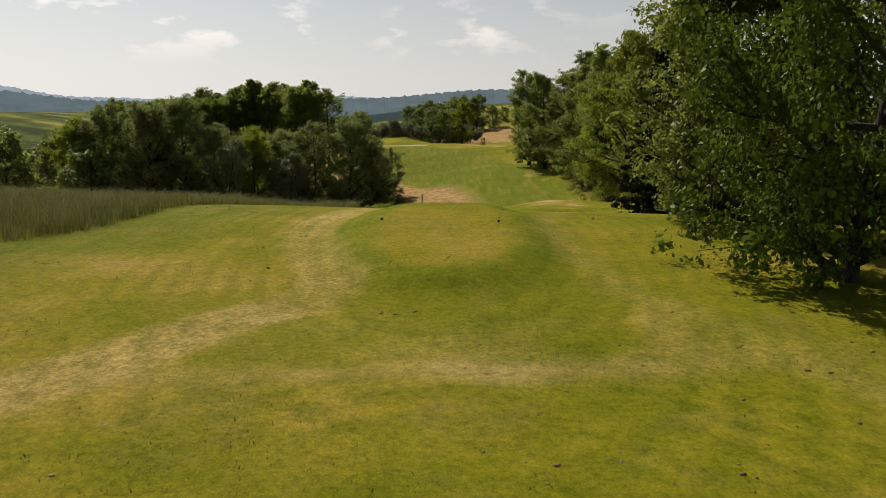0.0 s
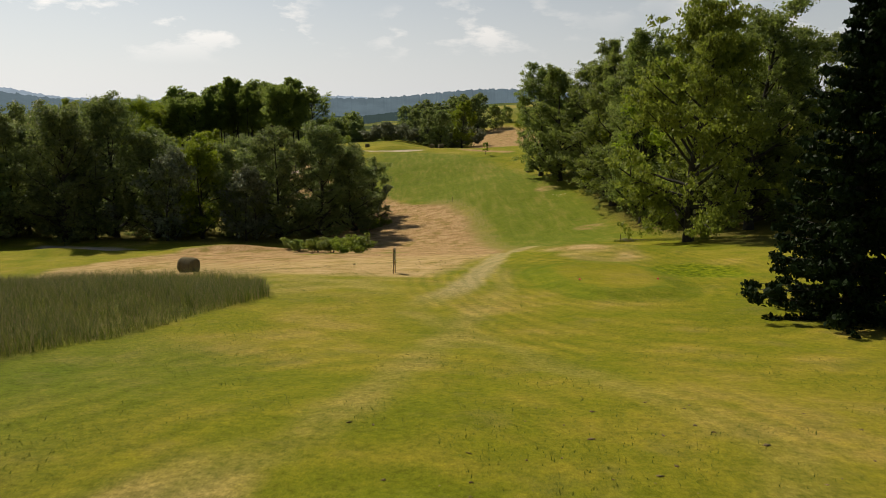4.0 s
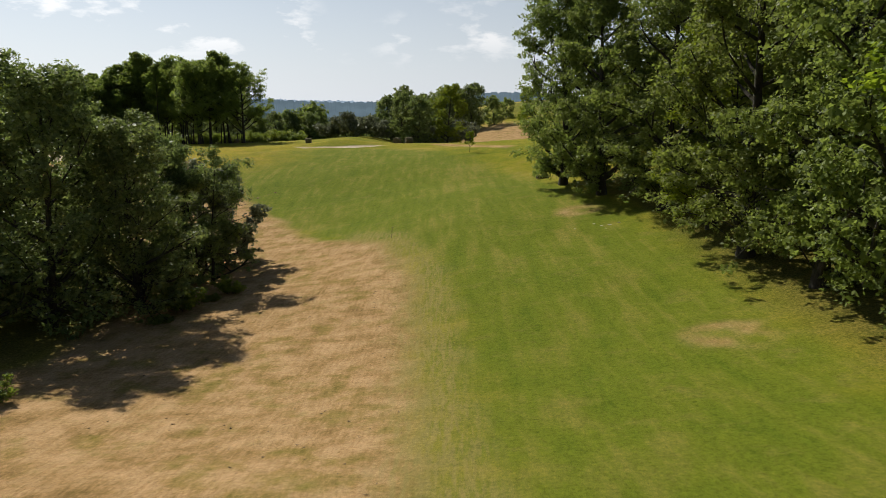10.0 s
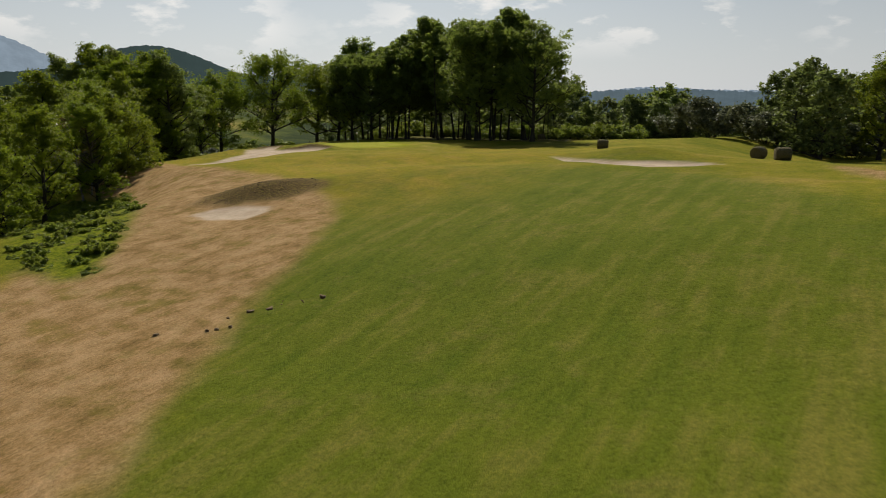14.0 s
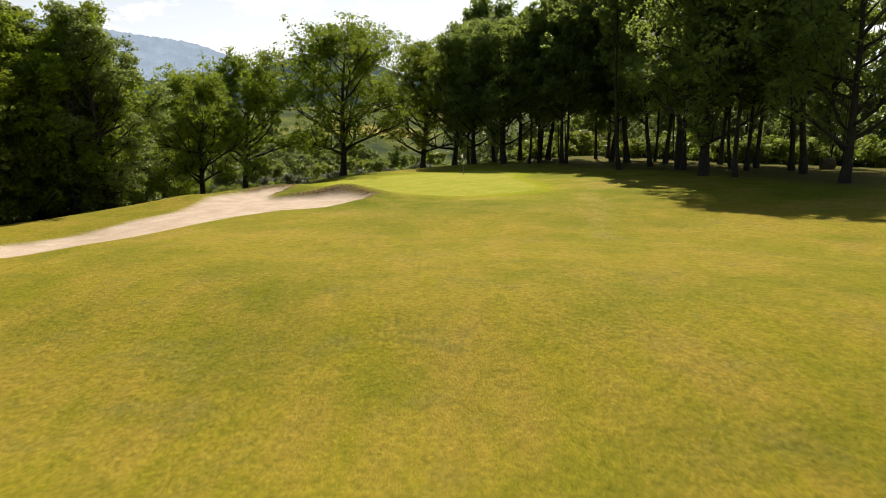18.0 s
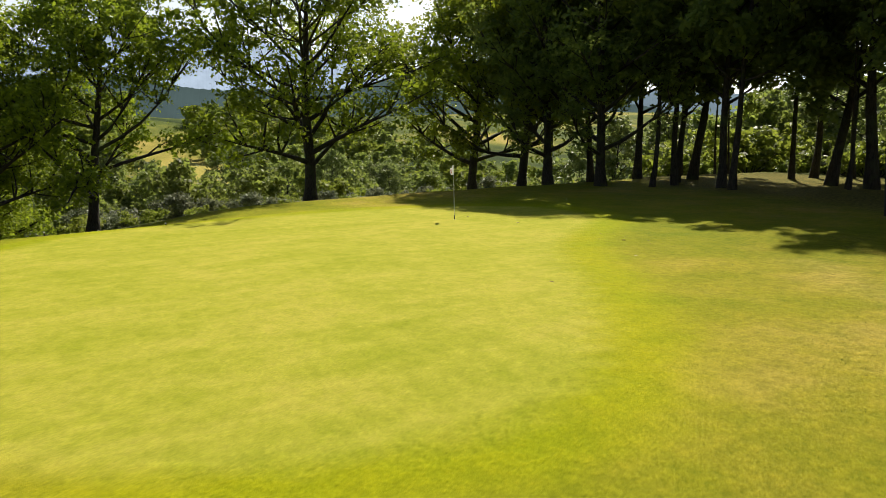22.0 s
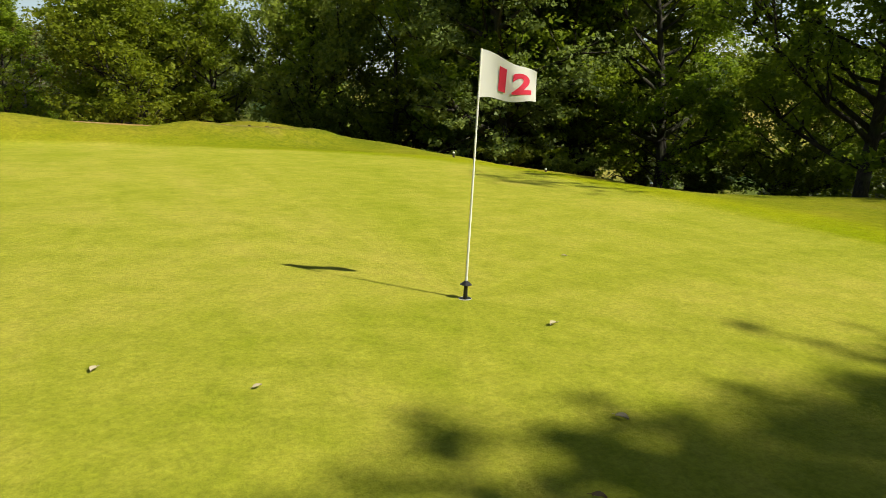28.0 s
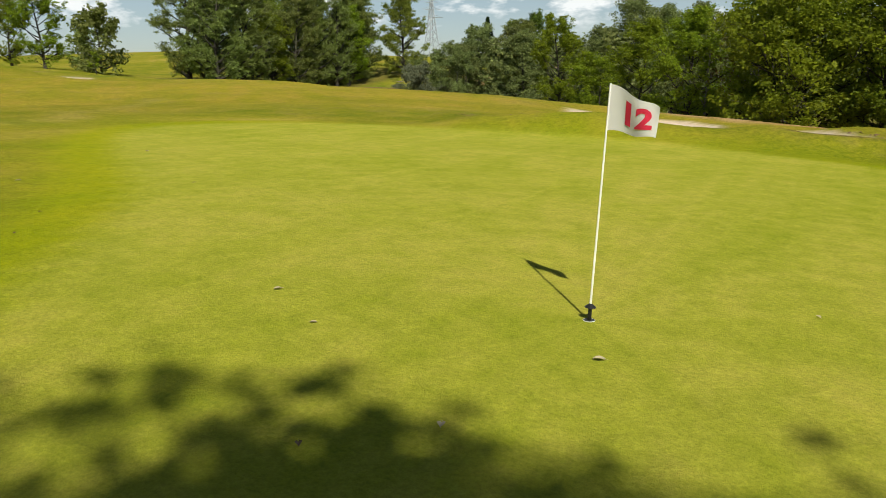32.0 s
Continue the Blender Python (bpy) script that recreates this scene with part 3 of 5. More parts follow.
c = mixc(nt, attr(nt, "tall"), c, tall_c)
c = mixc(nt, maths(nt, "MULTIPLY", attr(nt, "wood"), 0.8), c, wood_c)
c = mixc(nt, attr(nt, "wild"), c, wild_c)
c = mixc(nt, attr(nt, "meadow"), c, rgb(0.26, 0.225, 0.055))
c = mixc(nt, attr(nt, "bank"), c, bank_c)
c = mixc(nt, attr(nt, "sand"), c, sand_c)
short = maths(nt, "SUBTRACT", 1.0, maths(nt, "MULTIPLY", maths(nt, "MAXIMUM", maths(nt, "MAXIMUM", attr(nt, "green"), maths(nt, "MULTIPLY", attr(nt, "collar"), 0.75)), maths(nt, "MAXIMUM", attr(nt, "sand"), maths(nt, "MULTIPLY", attr(nt, "dry"), 0.55))), 0.66))
lines = maths(nt, "ADD", maths(nt, "ADD", rings(79.5, -255.5, 3.4, 9.0, 1.05, 3.2, 0.21), rings(90.3, -213.5, 3.8, 8.2, 1.0, 3.4, 0.2)), maths(nt, "ADD", rings(80.0, -282.0, 9.0, 14.5, 0.45, 1.25, 0.075), rings(92.5, -195.5, 6.5, 8.5, 0.25, 1.5, 0.15)))
c = mixc(nt, 1.0, c, ramp(nt, maths(nt, "ADD", 0.5, maths(nt, "MULTIPLY", lines, 0.20)), [(0.1, (0.66, 0.76, 0.55)), (0.5, (1, 1, 1)), (0.9, (1.22, 1.15, 1.15))]), "MULTIPLY")
c = mixc(nt, maths(nt, "MULTIPLY", short, 0.38), c, ramp(nt, n_fine, [(0.36, (0.30, 0.36, 0.25)), (0.48, (0.95, 0.95, 0.92)), (0.62, (1.65, 1.56, 1.4))]), "MULTIPLY")
c = mixc(nt, maths(nt, "MULTIPLY", short, 0.32), c, ramp(nt, n_tuft, [(0.37, (0.50, 0.60, 0.42)), (0.5, (1, 1, 1)), (0.62, (1.3, 1.2, 1.15))]), "MULTIPLY")
c = mixc(nt, maths(nt, "ADD", 0.27, maths(nt, "MULTIPLY", short, 0.19)), c, ramp(nt, n_grit, [(0.36, (0.60, 0.64, 0.55)), (0.62, (1.75, 1.7, 1.6))]), "MULTIPLY")
relief = maths(nt, "ADD", maths(nt, "MULTIPLY", maths(nt, "ADD", n_fine, maths(nt, "MULTIPLY", n_tuft, 1.2)), short), maths(nt, "MULTIPLY", n_grit, 0.4))
finish(nt, c, rough=0.95, bump=relief, bump_strength=0.7, bump_dist=0.08, spec=0.04)
gm.materials.append(GRASS)
ground = tagged(new("ground", gm), "mown golf course turf with sandy bunkers and dry patches", "ground", kind="structure")


# ---------------------------------------------------------------- far hills behind everything


def ridge(name, dist, height, low_deg, high_deg, color, label, rough=0.012, seed=0.0, glow=0.75):
    """A hill range round the place: height(azimuth in degrees) gives its skyline in degrees over the eye."""
    az = np.arange(low_deg, high_deg + 0.01, 0.12)
    top = np.array([height(a) for a in az])
    jag = rough * dist * (0.5 * np.sin(az * 7.1 + seed) + 0.4 * np.sin(az * 17.3 + seed * 2) + 0.3 * np.sin(az * 41.0) + 0.25 * np.sin(az * 83.0 + seed))
    v = []
    for a, t, j in zip(az, top, jag):
        w = radians(a)
        d = Vector((math.sin(w), math.cos(w), 0))
        base = Vector((60, -110, 8))
        zt = dist * math.tan(radians(t)) + j * 0.12
        for k, (f, q) in enumerate(((0.86, -60), (0.93, -60 + 0.55 * (zt + 60)), (1.0, zt), (1.1, -70))):
            p = base + d * dist * f
            p.z = 8 + q
            v.append(p)
    n = len(az)
    f = [(i * 4 + k, (i + 1) * 4 + k, (i + 1) * 4 + k + 1, i * 4 + k + 1) for i in range(n - 1) for k in range(3)]
    m, nt = material(name)
    pos = node(nt, "ShaderNodeTexCoord").outputs["Object"]
    # distance haze is put into color, and the slopes glow by themselves
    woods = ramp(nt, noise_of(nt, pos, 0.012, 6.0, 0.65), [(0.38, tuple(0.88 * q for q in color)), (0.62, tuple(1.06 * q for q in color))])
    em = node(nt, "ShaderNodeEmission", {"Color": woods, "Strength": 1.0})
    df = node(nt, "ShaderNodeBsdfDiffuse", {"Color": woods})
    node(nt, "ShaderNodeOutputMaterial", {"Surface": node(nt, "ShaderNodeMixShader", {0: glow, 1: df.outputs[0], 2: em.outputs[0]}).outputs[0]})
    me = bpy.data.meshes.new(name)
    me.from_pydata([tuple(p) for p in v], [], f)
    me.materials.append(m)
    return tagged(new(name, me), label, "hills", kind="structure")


def hump(a, at, wide):
    return math.exp(-((a - at) / wide) ** 2)


# range colours painted paler and bluer with distance, as haze
ridge("backdrop_mountains", 3600, lambda a: 0.2 + 5.4 * hump(a, -75, 14) + 4.6 * hump(a, -102, 13) + 2.0 * hump(a, -122, 12) + 1.6 * hump(a, -62, 6) + 0.9 * hump(a, -32, 4) + 0.5 * hump(a, -13, 6) + 0.1 * math.sin(a * 0.7), -130, 60, (0.30, 0.37, 0.45), "mountains on the horizon, blue haze put into their colour", 0.008, 1.0, 0.95)
ridge("backdrop_hills", 2300, lambda a: 0.6 + 0.25 * math.sin(a * 0.31) + 0.3 * math.sin(a * 0.13 + 1) + 1.1 * hump(a, -52, 14), -140, 180, (0.125, 0.170, 0.200), "wooded hills with haze put into their colour", 0.012, 2.0, 0.9)
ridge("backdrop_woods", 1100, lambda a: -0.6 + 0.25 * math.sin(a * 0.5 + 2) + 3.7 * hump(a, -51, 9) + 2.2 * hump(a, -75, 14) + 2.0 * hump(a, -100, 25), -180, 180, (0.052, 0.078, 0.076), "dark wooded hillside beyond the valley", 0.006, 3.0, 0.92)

# ---------------------------------------------------------------- plants


def mesh_from(name, verts, faces, mat, smooth_faces=False):
    me = bpy.data.meshes.new(name)
    verts, faces = np.asarray(verts, float), np.asarray(faces, int)
    k = faces.shape[1]
    me.vertices.add(len(verts))
    me.vertices.foreach_set("co", verts.ravel())
    me.loops.add(faces.size)
    me.loops.foreach_set("vertex_index", faces.ravel())
    me.polygons.add(len(faces))
    me.polygons.foreach_set("loop_start", np.arange(0, faces.size, k))
    if smooth_faces:
        me.polygons.foreach_set("use_smooth", np.ones(len(faces), bool))
    me.update(calc_edges=True)
    me.validate()
    me.materials.append(mat)
    return me


class Wood:
    """Tapered tubes, gathered into one mesh."""

    def __init__(self):
        self.v, self.f = [], []

    def tube(self, pts, radii, n=6):
        base = len(self.v)
        pts = [Vector(p) for p in pts]
        for k, (p, r) in enumerate(zip(pts, radii)):
            d = (pts[min(k + 1, len(pts) - 1)] - pts[max(k - 1, 0)]).normalized()
            a = d.orthogonal().normalized()
            b = d.cross(a)
            for j in range(n):
                w = 2 * math.pi * j / n
                self.v.append(p + (a * math.cos(w) + b * math.sin(w)) * r)
        for k in range(len(pts) - 1):
            for j in range(n):
                q, s = base + k * n, base + (k + 1) * n
                self.f.append((q + j, q + (j + 1) % n, s + (j + 1) % n, s + j))


def limb(rng, start, way, length, bend, steps=5, wobble=0.12):
    pts, d = [Vector(start)], Vector(way).normalized()
    for _ in range(steps):
        d = (d + Vector((rng.gauss(0, wobble), rng.gauss(0, wobble), bend / steps + rng.gauss(0, wobble * 0.6)))).normalized()
        pts.append(pts[-1] + d * (length / steps))
    return pts


def leaf_mesh(name, rng, clusters, count, size, mat, squash=0.6, hang=0.0, clumps=5):
    """Leaves of irregular size round cluster centres: rhombic blades, each an island of its own."""
    g = np.random.default_rng(rng.randrange(10**6))
    cen = np.array([c[:3] for c in clusters])
    rad = np.array([c[3] for c in clusters])
    if clumps:
        away = g.normal(size=(len(cen), clumps, 3)) + np.array([0, 0, 0.25])
        away *= (g.uniform(0.35, 0.8, (len(cen), clumps)) / np.linalg.norm(away, axis=2))[:, :, None]
        cen = (cen[:, None] + away * rad[:, None, None] * np.array([1, 1, 0.8])).reshape(-1, 3)
        rad = (rad[:, None] * g.uniform(0.28, 0.58, (len(rad), clumps))).ravel()
    pick = g.choice(len(cen), count, p=rad**2 / (rad**2).sum())
    d = g.normal(size=(count, 3))
    d /= np.linalg.norm(d, axis=1)[:, None]
    r = rad[pick] * g.uniform(0.15, 1.0, count) ** 0.45 * (1 + 0.25 * np.abs(g.normal(size=count)) * (g.random(count) < 0.18))
    p = cen[pick] + d * r[:, None] * np.array([1, 1, squash])
    nrm = d * 0.5 + g.normal(size=(count, 3)) * 0.65 + np.array([0, 0, 0.6])
    nrm /= np.linalg.norm(nrm, axis=1)[:, None]
    t = np.cross(nrm, g.normal(size=(count, 3)))
    t[:, 2] -= hang
    t /= np.linalg.norm(t, axis=1)[:, None]
    b = np.cross(nrm, t)
    s = size * g.uniform(0.55, 1.35, count)[:, None]
    inner = np.arange(count) < count // 7
    p = np.where(inner[:, None], cen[pick] + (p - cen[pick]) * 0.5, p)
    s = np.where(inner[:, None], s * 1.8, s)
    v = np.stack([p - t * s * 0.6, p + b * s * 0.36 + nrm * s * 0.08, p + t * s * 0.6, p - b * s * 0.36 + nrm * s * 0.08], 1).reshape(-1, 3)
    return mesh_from(name, v, np.arange(count * 4).reshape(-1, 4), mat)


def grow(seed, h, r, base=0.25, limbs=16, leaves=6500, size=0.34, mat=None, up=0.55, bend=0.35, top=0.42, trunk=0.02, lump=0.26,
         forks=3, lean=0.0, hang=0.0, stems=1, droop=0.0, bark=None, skirt=0):
    """Meshes of a broadleaved tree of height h and crown radius r: trunk with limbs, and the crown."""
    rng = random.Random(seed)
    wood, clusters = Wood(), []
    for stem in range(stems):
        a0 = rng.uniform(0, 6.28)
        foot = Vector((math.cos(a0), math.sin(a0), 0)) * (0.35 * r * (stems > 1) * rng.random())
        way = Vector((lean + rng.gauss(0, 0.05) + foot.x * 0.06, rng.gauss(0, 0.05) + foot.y * 0.06, 1))
        spine = limb(rng, foot - Vector((0, 0, 0.3)), way, h * 0.9 * rng.uniform(0.85, 1), 0.1, 9, 0.05)
        rr = [h * trunk * (1.55 if k == 0 else 1.0) * (1 - 0.09 * k) ** 1.1 / stems**0.4 for k in range(10)]
        wood.tube(spine, rr, 8)
        n = max(4, limbs // stems)
        for k in range(n):
            f = base + (0.97 - base) * (k + rng.random()) / n
            q = f * 9
            i = min(int(q), 8)
            at = spine[i].lerp(spine[i + 1], q - i)
            u = (f - base) / (1 - base)
            reach = r * (0.55 + 0.45 * math.sin(math.pi * min(1, 0.22 + u * 0.9))) * (1 - (1 - (1 - top)) * max(0, u - 0.55) * 1.5) * rng.uniform(0.72, 1.15)
            az = a0 + k * 2.4 + rng.gauss(0, 0.35)
            rise = up * (0.5 + 0.65 * u) + rng.gauss(0, 0.14)
            br = limb(rng, at, (math.cos(az), math.sin(az), rise), reach * 1.08, bend - droop, 5, 0.13)
            r0 = max(0.03, rr[i] * 0.5)
            wood.tube(br, [r0 * (1 - 0.16 * m) for m in range(6)], 5)
            ends = [br[3], br[4], br[5]]
            for _ in range(forks):
                j = rng.choice((2, 3, 4))
                d = (br[j + 1] - br[j]).normalized() + Vector((rng.gauss(0, 0.6), rng.gauss(0, 0.6), rng.gauss(0.15 - droop, 0.35)))
                tw = limb(rng, br[j], d, reach * rng.uniform(0.3, 0.55), 0.2 - droop, 3, 0.15)
                wood.tube(tw, [r0 * 0.45, r0 * 0.35, r0 * 0.22, r0 * 0.1], 4)
                ends += [tw[2], tw[3]]
            clusters += [(*e, r * lump * rng.uniform(0.55, 1.15)) for e in ends]
        for k in range(7):
            e = spine[9] + Vector((rng.gauss(0, r * 0.24), rng.gauss(0, r * 0.24), rng.uniform(-0.09, 0.02) * h))
            clusters.append((*e, r * lump * rng.uniform(0.7, 1.15)))
    # low shoots and branches that close the crown down to the ground
    for k in range(skirt):
        az, f = rng.uniform(0, 6.28), rng.random()
        out = r * rng.uniform(0.35, 0.92)
        foot = Vector((0, 0, h * rng.uniform(0.02, 0.2)))
        end = Vector((math.cos(az) * out, math.sin(az) * out, h * (0.03 + 0.30 * f)))
        wood.tube([foot, foot.lerp(end, 0.5) + Vector((0, 0, 0.03 * h)), end], [0.05, 0.035, 0.01], 4)
        clusters += [(*end, r * lump * rng.uniform(0.6, 1.0)), (*foot.lerp(end, 0.65), r * lump * rng.uniform(0.5, 0.9))]
    # bring the grown form to the asked height and spread
    cl = np.array(clusters)
    tall = h / np.percentile(cl[:, 2] + 0.6 * cl[:, 3], 94)
    wide = r / np.percentile(np.hypot(cl[:, 0], cl[:, 1]) + 0.7 * cl[:, 3], 90)
    wood.v = [(v.x * wide if v.z > 0.2 * h else v.x, v.y * wide if v.z > 0.2 * h else v.y, v.z * tall) for v in wood.v]
    clusters = [(a * wide, b * wide, c * tall, d * wide) for a, b, c, d in clusters]
    tm = mesh_from("trunk", wood.v, wood.f, bark or BARK, True)
    return tm, (leaf_mesh("crown", rng, clusters, leaves, size, mat or LEAF, hang=hang) if leaves else None)


def spruce(seed, h, r, leaves=9000):
    rng = random.Random(seed)
    wood, clusters = Wood(), []
    wood.tube([(0, 0, -0.3), (0, 0, h * 0.5), (0, 0, h)], [h * 0.017, h * 0.01, 0.03], 7)
    z, k = 0.35, 0
    while z < h * 0.97:
        f = z / h
        reach = r * (1 - f) ** 0.85 * rng.uniform(0.8, 1.12)
        for j in range(6):
            az = k * 0.7 + j * 1.047 + rng.gauss(0, 0.15)
            br = limb(rng, (0, 0, z), (math.cos(az), math.sin(az), 0.12 - 0.3 * (1 - f)), reach * rng.uniform(0.75, 1.1), 0.25, 4, 0.05)
            wood.tube(br, [0.05, 0.04, 0.03, 0.02, 0.01], 4)
            for m in range(1, 5):
                clusters.append((*(br[m] - Vector((0, 0, 0.12))), 0.24 + 0.16 * reach / r * (1.2 - 0.15 * m) * 1.6))
        z += h * 0.036 * (1.1 - 0.4 * f)
        k += 1
    return mesh_from("trunk", wood.v, wood.f, BARK, True), leaf_mesh("crown", rng, clusters, leaves * 3, 0.2, NEEDLE, squash=0.5, hang=0.8, clumps=0)


def shrub(seed, h, r, leaves=1600, size=0.2, mat=None):
    rng = random.Random(seed)
    wood, clusters = Wood(), []
    for k in range(9):
        az = k * 2.4
        st = limb(rng, (0.15 * math.cos(az), 0.15 * math.sin(az), -0.1), (math.cos(az) * r / h * 0.9, math.sin(az) * r / h * 0.9, 1), h * rng.uniform(0.6, 0.95), -0.15, 4, 0.15)
        wood.tube(st, [0.04, 0.03, 0.025, 0.015, 0.008], 4)
        clusters += [(*st[m], 0.3 * min(h, r) * rng.uniform(0.6, 1.1)) for m in (2, 3, 4)]
    return mesh_from("stems", wood.v, wood.f, BARK, True), leaf_mesh("crown", rng, clusters, leaves, size, mat or LEAF, clumps=0)


def plant(name, meshes, x, y, turn=0.0, scale=1.0, label="", category="tree", group="", sink=0.15, tall=1.0, wood_name="trunk"):
    ob = tagged(new(name), label, category, group)
    ob.empty_display_size = 0.5
    ob.matrix_basis = pose(x, y, ground_z(x, y) - sink, 0, 0, turn) @ Matrix.Diagonal((scale, scale, scale * tall, 1))
    for nm, me in zip((wood_name, "crown"), meshes):
        if me is not None:
            new(nm, me).parent = ob
    return ob


rng = random.Random(7)
# a few grown forms of each kind; single trees differ by turn, size and stretch
BROAD = [grow(11, 21.8, 6.1, 0.05, 32, 40000, 0.20, LEAF, droop=0.12, lump=0.24, forks=4, skirt=26), grow(12, 20.6, 5.7, 0.05, 30, 38000, 0.20, LEAF, droop=0.12, lump=0.24, forks=4, skirt=26), grow(13, 23.0, 6.1, 0.04, 32, 40000, 0.20, LEAF, forks=4, droop=0.12, lump=0.24, skirt=26),
         grow(14, 18.9, 5.9, 0.10, 26, 34000, 0.20, LEAF_OAK, lump=0.24, forks=4, skirt=16)]
ALDER = [grow(21, 16.5, 5.2, 0.03, 30, 30799, 0.195, LEAF_DARK, lump=0.28, forks=4, skirt=34), grow(22, 17.1, 5.7, 0.02, 32, 33600, 0.195, LEAF_DARK, lump=0.28, stems=2, forks=4, skirt=34), grow(23, 14.2, 5.4, 0.02, 30, 33600, 0.19, LEAF_DARK, stems=3, lump=0.28, forks=4, skirt=34),
         grow(24, 15.3, 5.2, 0.03, 30, 30799, 0.195, LEAF_OAK, lump=0.27, stems=2, forks=4, skirt=34)]
SALLOW = [grow(25, 13.0, 4.7, 0.05, 22, 10000, 0.26, LEAF_GREY, stems=2, lump=0.28, skirt=20)]
HEDGE = grow(26, 9.4, 4.3, 0.02, 34, 30000, 0.19, LEAF_GREY, lump=0.22, stems=3, forks=3, skirt=50)
GROVE = [grow(31, 18.6, 5.6, 0.26, 26, 14000, 0.30, LEAF_GROVE, trunk=0.0125, forks=4), grow(32, 17.8, 5.2, 0.32, 24, 13000, 0.30, LEAF_GROVE, trunk=0.011, forks=4), grow(33, 19.2, 6.0, 0.24, 28, 15500, 0.30, LEAF_GROVE, trunk=0.014, forks=4, lean=0.06)]
HIGH = grow(37, 23.5, 3.4, 0.60, 22, 9000, 0.30, LEAF_GROVE, trunk=0.011, forks=4)
EDGE = grow(38, 21.0, 7.4, 0.14, 32, 26000, 0.26, LEAF_GROVE, trunk=0.019, forks=5, lump=0.22)
DEEP = [grow(34, 19.0, 4.2, 0.42, 20, 4200, 0.30, LEAF_GROVE, trunk=0.009, forks=3), grow(35, 18.0, 3.8, 0.36, 20, 4000, 0.30, LEAF_GROVE, trunk=0.0085, forks=3, lean=0.08), grow(36, 15.0, 3.6, 0.30, 18, 3800, 0.30, LEAF_GROVE, trunk=0.008, forks=3, stems=2)]
OAK = [grow(41, 19.5, 9.4, 0.17, 28, 36000, 0.23, LEAF_OAK, up=0.7, forks=7, trunk=0.024, lump=0.19), grow(42, 18.5, 8.6, 0.18, 26, 32000, 0.23, LEAF_OAK, up=0.65, forks=7, trunk=0.022, lump=0.19, lean=0.16)]
WIDE = grow(43, 13.0, 8.0, 0.04, 36, 46000, 0.21, LEAF_OAK, up=0.6, lump=0.2, forks=6, trunk=0.024, skirt=44)
SUNNY = (WIDE[0], WIDE[1].copy())
SUNNY[1].materials[0] = LEAF_PALE
WILLOW = grow(51, 21.9, 6.6, 0.06, 36, 50000, 0.235, LEAF_PALE, up=0.6, droop=0.25, lump=0.24, hang=1.0, skirt=22)
NEAR = [grow(61, 13.6, 6.1, 0.04, 38, 60000, 0.17, LEAF_NEAR, lump=0.27, trunk=0.022, forks=4, skirt=30), grow(62, 11.3, 4.5, 0.05, 34, 40000, 0.16, LEAF, lump=0.27, trunk=0.02, skirt=24)]
SPRUCE = [spruce(71, 14.4, 3.9, 14000), spruce(72, 13.0, 3.3)]
NETTLE = [shrub(85, 0.9, 1.3, 1000, 0.15, LEAF_PALE), shrub(86, 0.7, 1.0, 800, 0.13, LEAF)]
SHRUB = [shrub(81, 2.4, 1.9), shrub(82, 3.2, 2.4, 2000, 0.22, LEAF_PALE), shrub(83, 1.4, 1.5, 1100, 0.17, LEAF), shrub(84, 5.0, 3.8, 4200, 0.3, LEAF_GREY)]
FAR = [grow(95, 15.7, 5.4, 0.03, 22, 4200, 0.5, LEAF_DARK, lump=0.3, forks=2, skirt=18), grow(96, 14.6, 5.8, 0.03, 22, 4200, 0.5, LEAF_DARK, lump=0.32, forks=2, skirt=18), grow(97, 12.3, 5.6, 0.03, 20, 3800, 0.5, LEAF, lump=0.32, forks=2, skirt=18)]
VALLEY = [grow(98, 8, 4.0, 0.02, 16, 3200, 0.42, LEAF_PALE, lump=0.34, forks=1), grow(99, 9, 4.2, 0.02, 16, 3400, 0.42, LEAF, lump=0.34, forks=1), grow(100, 6, 3.4, 0.02, 14, 2600, 0.38, LEAF_GREY, lump=0.34, forks=1)]
YOUNG = grow(91, 3.4, 0.9, 0.3, 10, 900, 0.16, LEAF_OAK, trunk=0.012)
BARE = grow(92, 11, 3.6, 0.25, 16, 700, 0.2, LEAF_RUST, forks=5, trunk=0.014, bark=DEADWOOD)


def stand(name, forms, spots, label, group, lo=0.85, hi=1.15, category="tree", sink=0.2, wood_name="trunk"):
    for k, (x, y) in enumerate(spots):
        plant(name, forms[k % len(forms)], x, y, rng.uniform(0, 360), rng.uniform(lo, hi), label, category, group, sink, rng.uniform(0.92, 1.1), wood_name)


def scatter(x0, x1, y0, y1, gap, keep=None, shake=0.38):
    out = []
    y = y0
    row = 0
    while y <= y1:
        x = x0 + (row % 2) * gap / 2
        while x <= x1:
            px, py = x + rng.gauss(0, gap * shake * 0.6), y + rng.gauss(0, gap * shake * 0.6)
            if keep is None or keep(px, py):
                out.append((px, py))
            x += gap
        y += gap * 0.87
        row += 1
    return out


# trees along the east side, tees first
plant("hazel_tree", NEAR[0], 91.4, -263.0, 40, 0.78, "dense broadleaved tree with low branches beside the tee", "tree", tall=1.35)
plant("lime_tree", NEAR[1], 91.9, -251.2, 210, 1.0, "dense broadleaved tree standing on mown grass", "tree")
plant("spruce_tree", SPRUCE[0], 96.2, -227.7, 0, 1.02, "dark spruce with branches down to the grass", "tree")
plant("spruce_tree", SPRUCE[1], 102.4, -228.7, 70, 0.95, "dark spruce with branches down to the grass", "tree")
plant("hazel_tree", NEAR[1], 98.6, -257.8, 80, 1.05, "dense broadleaved tree with low branches beside the tee", "tree")
plant("willow_tree", WILLOW, 104.5, -184.6, 20, 1.0, "tall pale green willow with hanging branches", "tree")
